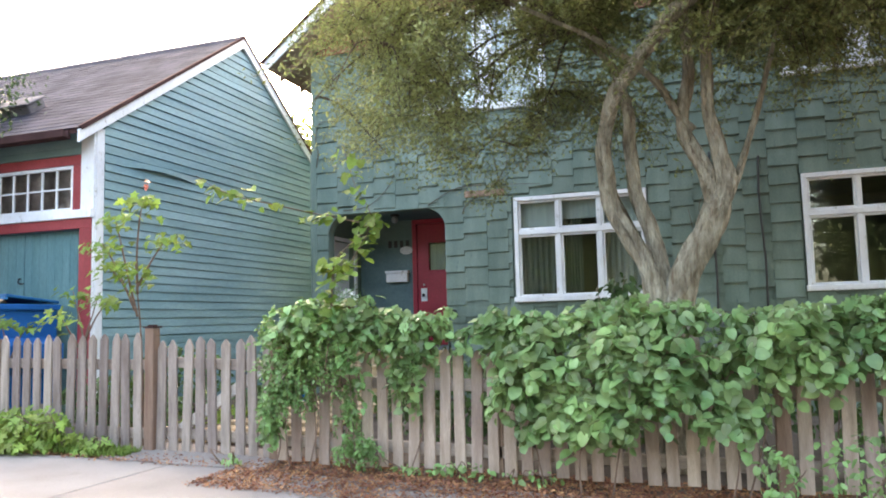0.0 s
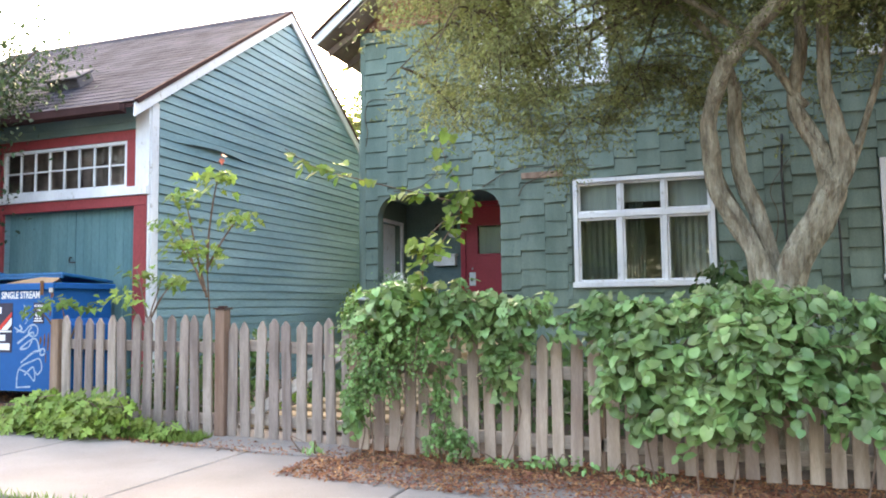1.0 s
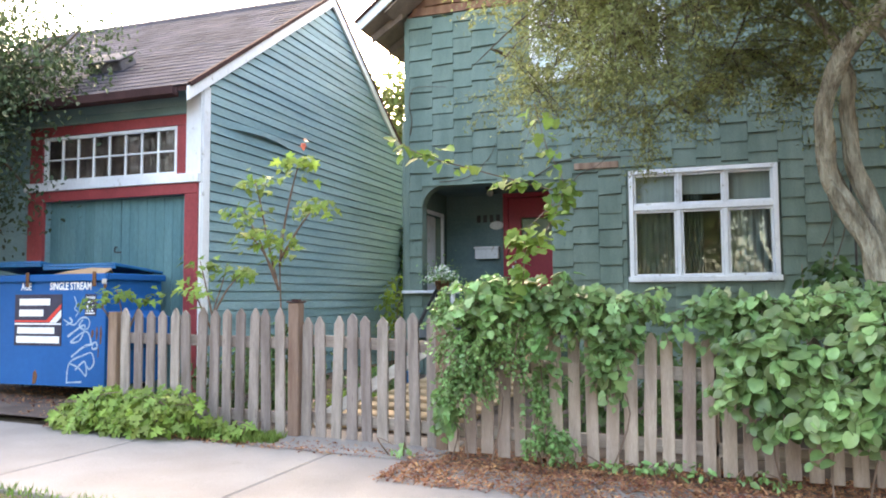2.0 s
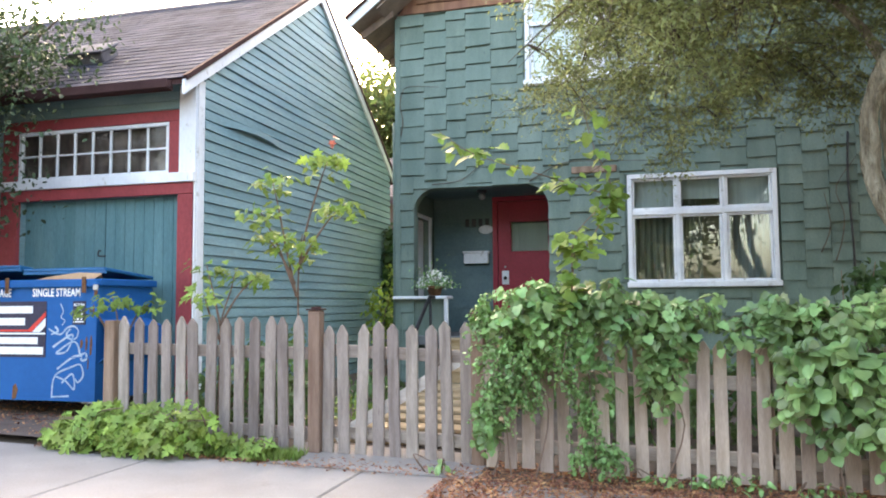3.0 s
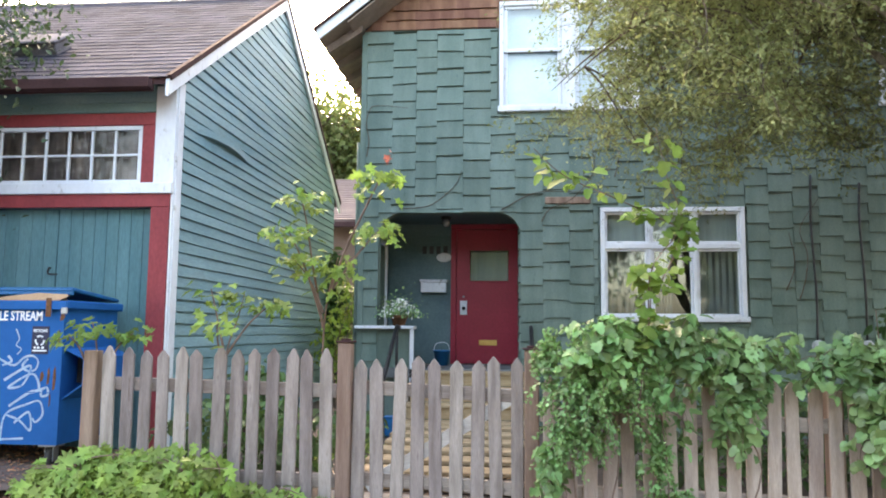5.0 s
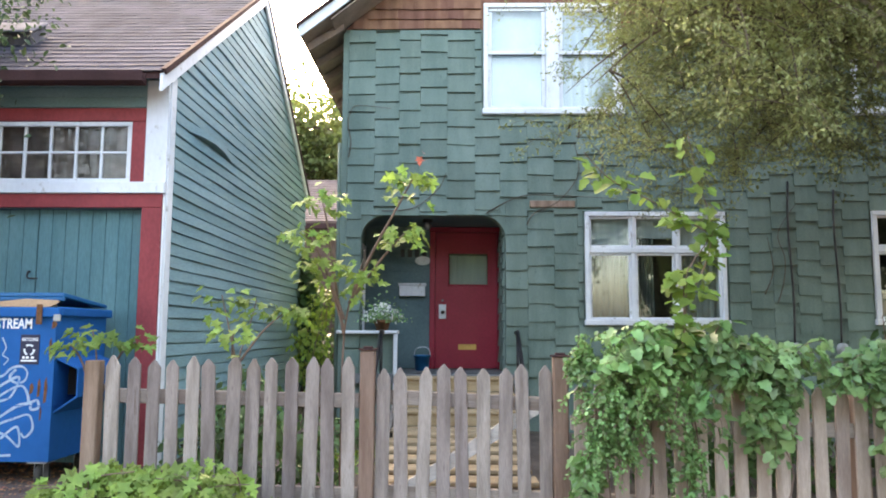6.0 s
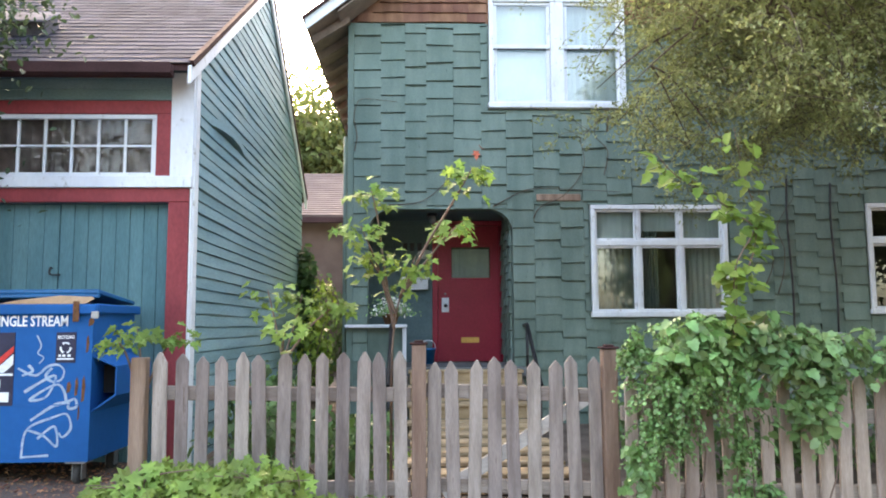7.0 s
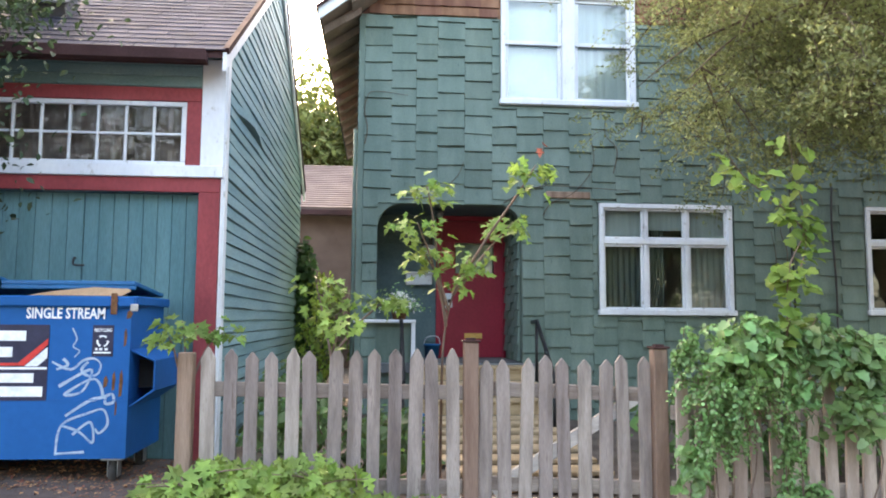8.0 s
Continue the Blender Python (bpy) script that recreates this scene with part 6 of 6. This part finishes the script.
lead = sapling("young maple sapling with bright green leaves behind the fence",
        [[(-4.72, 5.55, -0.05), (-4.72, 5.55, 0.5), (-4.71, 5.5, 1.0), (-4.66, 5.4, 1.3), (-4.56, 5.25, 1.55)],
         [(-4.66, 5.4, 1.3), (-4.5, 5.2, 1.6), (-4.32, 5.02, 1.88), (-4.22, 4.95, 2.05)],
         [(-4.62, 5.35, 1.35), (-4.45, 5.33, 1.58), (-4.29, 5.32, 1.76)],
         [(-4.7, 5.45, 1.1), (-4.76, 5.38, 1.5), (-4.8, 5.33, 1.8), (-4.84, 5.31, 1.98)],
         [(-4.7, 5.42, 1.15), (-4.8, 5.32, 1.5), (-4.9, 5.24, 1.74)],
         [(-4.69, 5.4, 1.2), (-4.76, 5.32, 1.4), (-4.85, 5.26, 1.54)]], 40, 0.084, 41, width=0.17)
red_tip = leaf_mesh("leaf", MAPLE[0], M_LEAF_RED)
for k, (x, z) in enumerate(((-4.2, 2.15), (-4.17, 2.17))):
    part("young_leaf", red_tip, M_LEAF_RED, lead, "reddish new leaf", m=turned(Vector((x, 4.95, z)), 0.06, (0, -0.6, 0.6), random.Random(k), 0.4))
sapling("short young sapling with pale green leaves behind the fence",
        [[(-5.45, 5.6, -0.05), (-5.43, 5.6, 0.5), (-5.42, 5.6, 0.9), (-5.36, 5.63, 1.15), (-5.32, 5.65, 1.33)],
         [(-5.42, 5.6, 0.85), (-5.47, 5.58, 1.1), (-5.53, 5.56, 1.36)], [(-5.42, 5.6, 0.9), (-5.25, 5.56, 1.12), (-5.07, 5.53, 1.27)],
         [(-5.42, 5.6, 0.75), (-5.4, 5.4, 0.98), (-5.35, 5.24, 1.13)]], 20, 0.084, 42)
sapling("leafy shoots curling over the end of the fence",
        [[(-6.34, 5.6, -0.05), (-6.33, 5.58, 0.6), (-6.34, 5.55, 0.95), (-6.35, 5.5, 1.12)], [(-6.33, 5.58, 0.6), (-6.36, 5.4, 0.92), (-6.36, 5.24, 1.03)], [(-6.33, 5.58, 0.65), (-6.22, 5.62, 0.95), (-6.12, 5.64, 1.05)]], 26, 0.084, 43)
sapling("long climbing shoot with lime-green leaves above the gate bush",
        [[(-2.7, 5.1, 0.6), (-2.63, 5.1, 1.1), (-2.6, 5.11, 1.47), (-2.38, 5.28, 1.76), (-2.48, 5.2, 2.05), (-2.55, 5.16, 2.35)], [(-2.42, 5.26, 1.75), (-2.65, 5.0, 1.8), (-2.86, 4.79, 1.85), (-3.15, 4.55, 1.93), (-3.32, 4.41, 2.05)],
         [(-2.66, 5.1, 0.9), (-2.62, 5.08, 1.2), (-2.6, 5.1, 1.48)], [(-2.6, 5.12, 1.3), (-2.45, 5.2, 1.55), (-2.36, 5.3, 1.8)]], 52, 0.078, 44, GRAPE, 0.006, 0.45, 0.11)

# litter and grass
def scatter(name, label, category, n, area, size, shape, material, seed, upright=False):
    rnd = random.Random(seed)
    h = Heap()
    for k in range(n):
        x, y = rnd.uniform(area[0], area[1]), rnd.uniform(area[2], area[3])
        if noise.noise(Vector((x * 1.3, y * 2.5, seed))) < -0.55 + 0.8 * rnd.random() * (1 if y < area[2] + 0.3 * (area[3] - area[2]) else 0):
            continue
        z = slope(x) + (0.004 if y < 5.06 else 0.05 if x < -6.35 else 0.0)
        if upright:
            tip = Vector((rnd.gauss(0, 0.35), rnd.gauss(0, 0.35), 1)).normalized()
            xx = tip.orthogonal().normalized()
            xx.rotate(Matrix.Rotation(rnd.uniform(0, 6.28), 3, tip))
            m = Matrix.Translation((x, y, z)) @ Matrix((xx, tip, xx.cross(tip))).transposed().to_4x4() @ Matrix.Diagonal((size * 0.35, size * rnd.uniform(0.5, 1.3), size, 1))
        else:
            m = Matrix.Translation((x, y, z + rnd.uniform(0.002, 0.02))) @ Euler((rnd.gauss(0, 0.35), rnd.gauss(0, 0.35), rnd.uniform(0, 6.28))).to_matrix().to_4x4() @ Matrix.Diagonal((size * rnd.uniform(0.6, 1.3),) * 3 + (1,))
        h.leaf(shape, m)
    tagged(part(name, h.mesh(name), material, None), label, category, kind="stuff")
scatter("leaf_litter", "brown fallen leaves strewn along the fence", "leaf litter", 34000, (-3.45, 3.0, 4.45, 5.6), 0.03, LANCE, M_LITTER, 51)
scatter("leaf_litter", "scattered brown leaves by the gate", "leaf litter", 2200, (-6.6, -3.4, 4.98, 5.34), 0.03, LANCE, M_LITTER, 52)
scatter("grass", "thin weedy grass at the foot of the fence", "grass", 1500, (-5.3, -4.55, 5.08, 5.34), 0.075, LANCE, M_GRASS, 53, True)
scatter("grass", "short grass verge between pavement and road", "grass", 16000, (-8.0, 2.0, 2.44, 3.45), 0.052, LANCE, M_GRASS, 55, True)
scatter("litter_driveway", "dead leaves gathered under the dumpster", "leaf litter", 2600, (-9.0, -6.4, 5.12, 6.6), 0.035, LANCE, M_LITTER, 56)

# ---- house behind ----
back = thing("house", "small house with a brown shingled roof behind the garden", "house", at=(-7, 20, 0))
part("wall", boxes((-12, -3.0, 18.6, 24, -0.3, 3.6)), M_FARWALL, back)
part("roof", prism([(18.2, 3.55), (21.3, 5.15), (24.4, 3.55), (24.4, 3.7), (21.3, 5.3), (18.2, 3.7)], "x", -12.4, -2.6), M_FARROOF, back)
rows = Heap()
for k in range(22):
    y0, y1 = 18.18 + k * 0.142, 18.18 + (k + 1.1) * 0.142
    z0, z1 = 3.7 + (y0 - 18.2) * 0.516, 3.7 + (y1 - 18.2) * 0.516
    rows.leaf(([Vector(p) for p in ((-12.4, y0, z0), (-2.6, y0, z0), (-2.6, y0, z0 + 0.03), (-12.4, y0, z0 + 0.03), (-2.6, y1, z1 + 0.005), (-12.4, y1, z1 + 0.005))], [(0, 1, 2, 3), (3, 2, 4, 5)]), Matrix())
tagged(part("shingle_rest", rows.mesh("shingle_rest"), M_FARROOF, back), kind="stuff")
part("gutter", boxes((-12.4, -2.6, 18.08, 18.18, 3.52, 3.64)), M_FASCIA, back)
vine("hedge", "tall light green hedge in front of the far house", [(-7.0, 17.6, 1.0, 1.5, 0.5, 1.3, 1.0)], OVAL, 0.16, 1500, 0, 39, M_LEAF_FAR, M_LEAF_FAR, 2)

# ---- facade shingles ----
COL, ROW = 0.318, 0.228
rnd = random.Random(77)
def shingle_geo(x0, x1, z0, z1, top, seed):
    r = random.Random(seed)
    a, b = r.uniform(-0.007, 0.007), r.uniform(-0.007, 0.007)
    t = 0.035 + r.uniform(0, 0.007)
    vs = [Vector((x0 + 0.0007, 0, z0 + a)), Vector((x1 - 0.0007, 0, z0 + b)), Vector((x1 - 0.0007, -t, z0 + b)), Vector((x0 + 0.0007, -t - r.uniform(-0.003, 0.006), z0 + a)), Vector((x0 + 0.0007, -0.02, z1 - 0.013)), Vector((x1 - 0.0007, -0.02, z1 - 0.013)), Vector((x0 + 0.0007, -0.003, z1 - 0.011)), Vector((x1 - 0.0007, -0.003, z1 - 0.011)), Vector((x0 + 0.0007, -0.003, top)), Vector((x1 - 0.0007, -0.003, top)), Vector((x1 - 0.0007, 0, top)), Vector((x0 + 0.0007, 0, top))]
    return vs, [(0, 1, 2, 3), (3, 2, 5, 4), (4, 5, 7, 6), (6, 7, 9, 8), (8, 9, 10, 11), (0, 3, 4, 6, 8, 11), (1, 10, 9, 7, 5, 2)]
variants = []
for v in range(8):
    hp = Heap()
    hp.leaf(shingle_geo(0, COL, 0, ROW, ROW + 0.03, v), Matrix())
    me = hp.mesh("shingle")
    me.materials.append(M_SHING)
    variants.append(me)
rest, count = Heap(), 0
cut = [(ARCH[0], ARCH[1], -0.3, ARCH[3]), (FW[0] - 0.03, FW[1] + 0.03, FW[2] - 0.02, FW[3] + 0.005), (RW[0] - 0.03, RW[1] + 0.03, RW[2] - 0.02, RW[3] + 0.005), (UW[0] - 0.03, UW[1] + 0.03, UW[2] - 0.02, 6), (UR[0] - 0.03, UR[1] + 0.03, UR[2] - 0.02, 6)]
c = 0
x = HX0 + 0.057
while x < HX1:
    wide = COL * rnd.uniform(0.84, 1.12)
    x1 = min(x + wide, HX1)
    z = -0.2 - (ROW / 2 if c % 2 else 0) + rnd.uniform(-0.035, 0.035)
    while z < EAVE_Z:
        zt = min(z + ROW, EAVE_Z)
        whole = (x1 - x > wide - 0.001) and zt - z > ROW - 0.001 and not any(h[0] < x1 and h[1] > x and h[2] < zt + 0.03 and h[3] > z for h in cut)
        if whole:
            m = Matrix.Translation((x, HY - 0.001, z + rnd.uniform(-0.013, 0.013))) @ Matrix.Rotation(rnd.gauss(0, 0.014), 4, "Y") @ Matrix.Diagonal((wide / COL, 1, 1, 1))
            if x < -0.9 and count < 300 and z > 0.9:
                part("shingle", variants[rnd.randrange(8)], M_SHING, front, m=m)
                count += 1
            else:
                rest.leaf(shingle_geo(0, COL, 0, ROW, ROW + 0.03, rnd.randrange(50)), m)
        else:
            for a, b, c0, d in cells(x, x1, z, zt, cut):
                if b - a > 0.02 and d - c0 > 0.02:
                    rest.leaf(shingle_geo(0, b - a, 0, d - c0, d - c0 + (0.02 if d == zt and zt < EAVE_Z and not any(h[0] < b and h[1] > a and h[2] < d + 0.03 and h[3] > d - 0.01 for h in cut) else 0), rnd.randrange(50)), Matrix.Translation((a, HY - 0.001, c0)))
        z += ROW
    x += wide
    c += 1
tagged(part("shingle_rest", rest.mesh("shingle_rest"), M_SHING_J, front), kind="stuff")
brown = Heap()
for r_ in range(3):
    z = EAVE_Z + 0.005 + r_ * 0.13
    x = HX0 + 0.1 + 0.14 * r_ + 0.05 * (r_ % 2)
    while x < HX1 - 0.4:
        w = rnd.uniform(0.12, 0.34)
        for a, b, c0, d in cells(x, min(x + w, HX1 - 0.3), z, z + 0.13, cut):
            if b - a > 0.02:
                brown.leaf(shingle_geo(0, b - a, 0, d - c0, d - c0 + 0.02, rnd.randrange(50)), Matrix.Translation((a, HY + 0.001, c0)))
        x += w
tagged(part("brown_shingles", brown.mesh("brown_shingles"), M_BROWN_SH, house), kind="stuff")
# shingles of the porch's side
hs = Heap()
for k in range(9):
    for j in range(4):
        y0 = HY + 0.17 + j * 0.255
        z = 0.63 + k * 0.215 + (0.1 if j % 2 else 0)
        if z < 2.4:
            hs.leaf(shingle_geo(0, 0.25, 0, 0.215, 0.235, k * 4 + j), Matrix.Translation((-3.356, y0 + 0.25, z)) @ Matrix.Rotation(-math.pi / 2, 4, "Z"))
part("porch_shingles", hs.mesh("porch_shingles"), M_SHING_J, house)
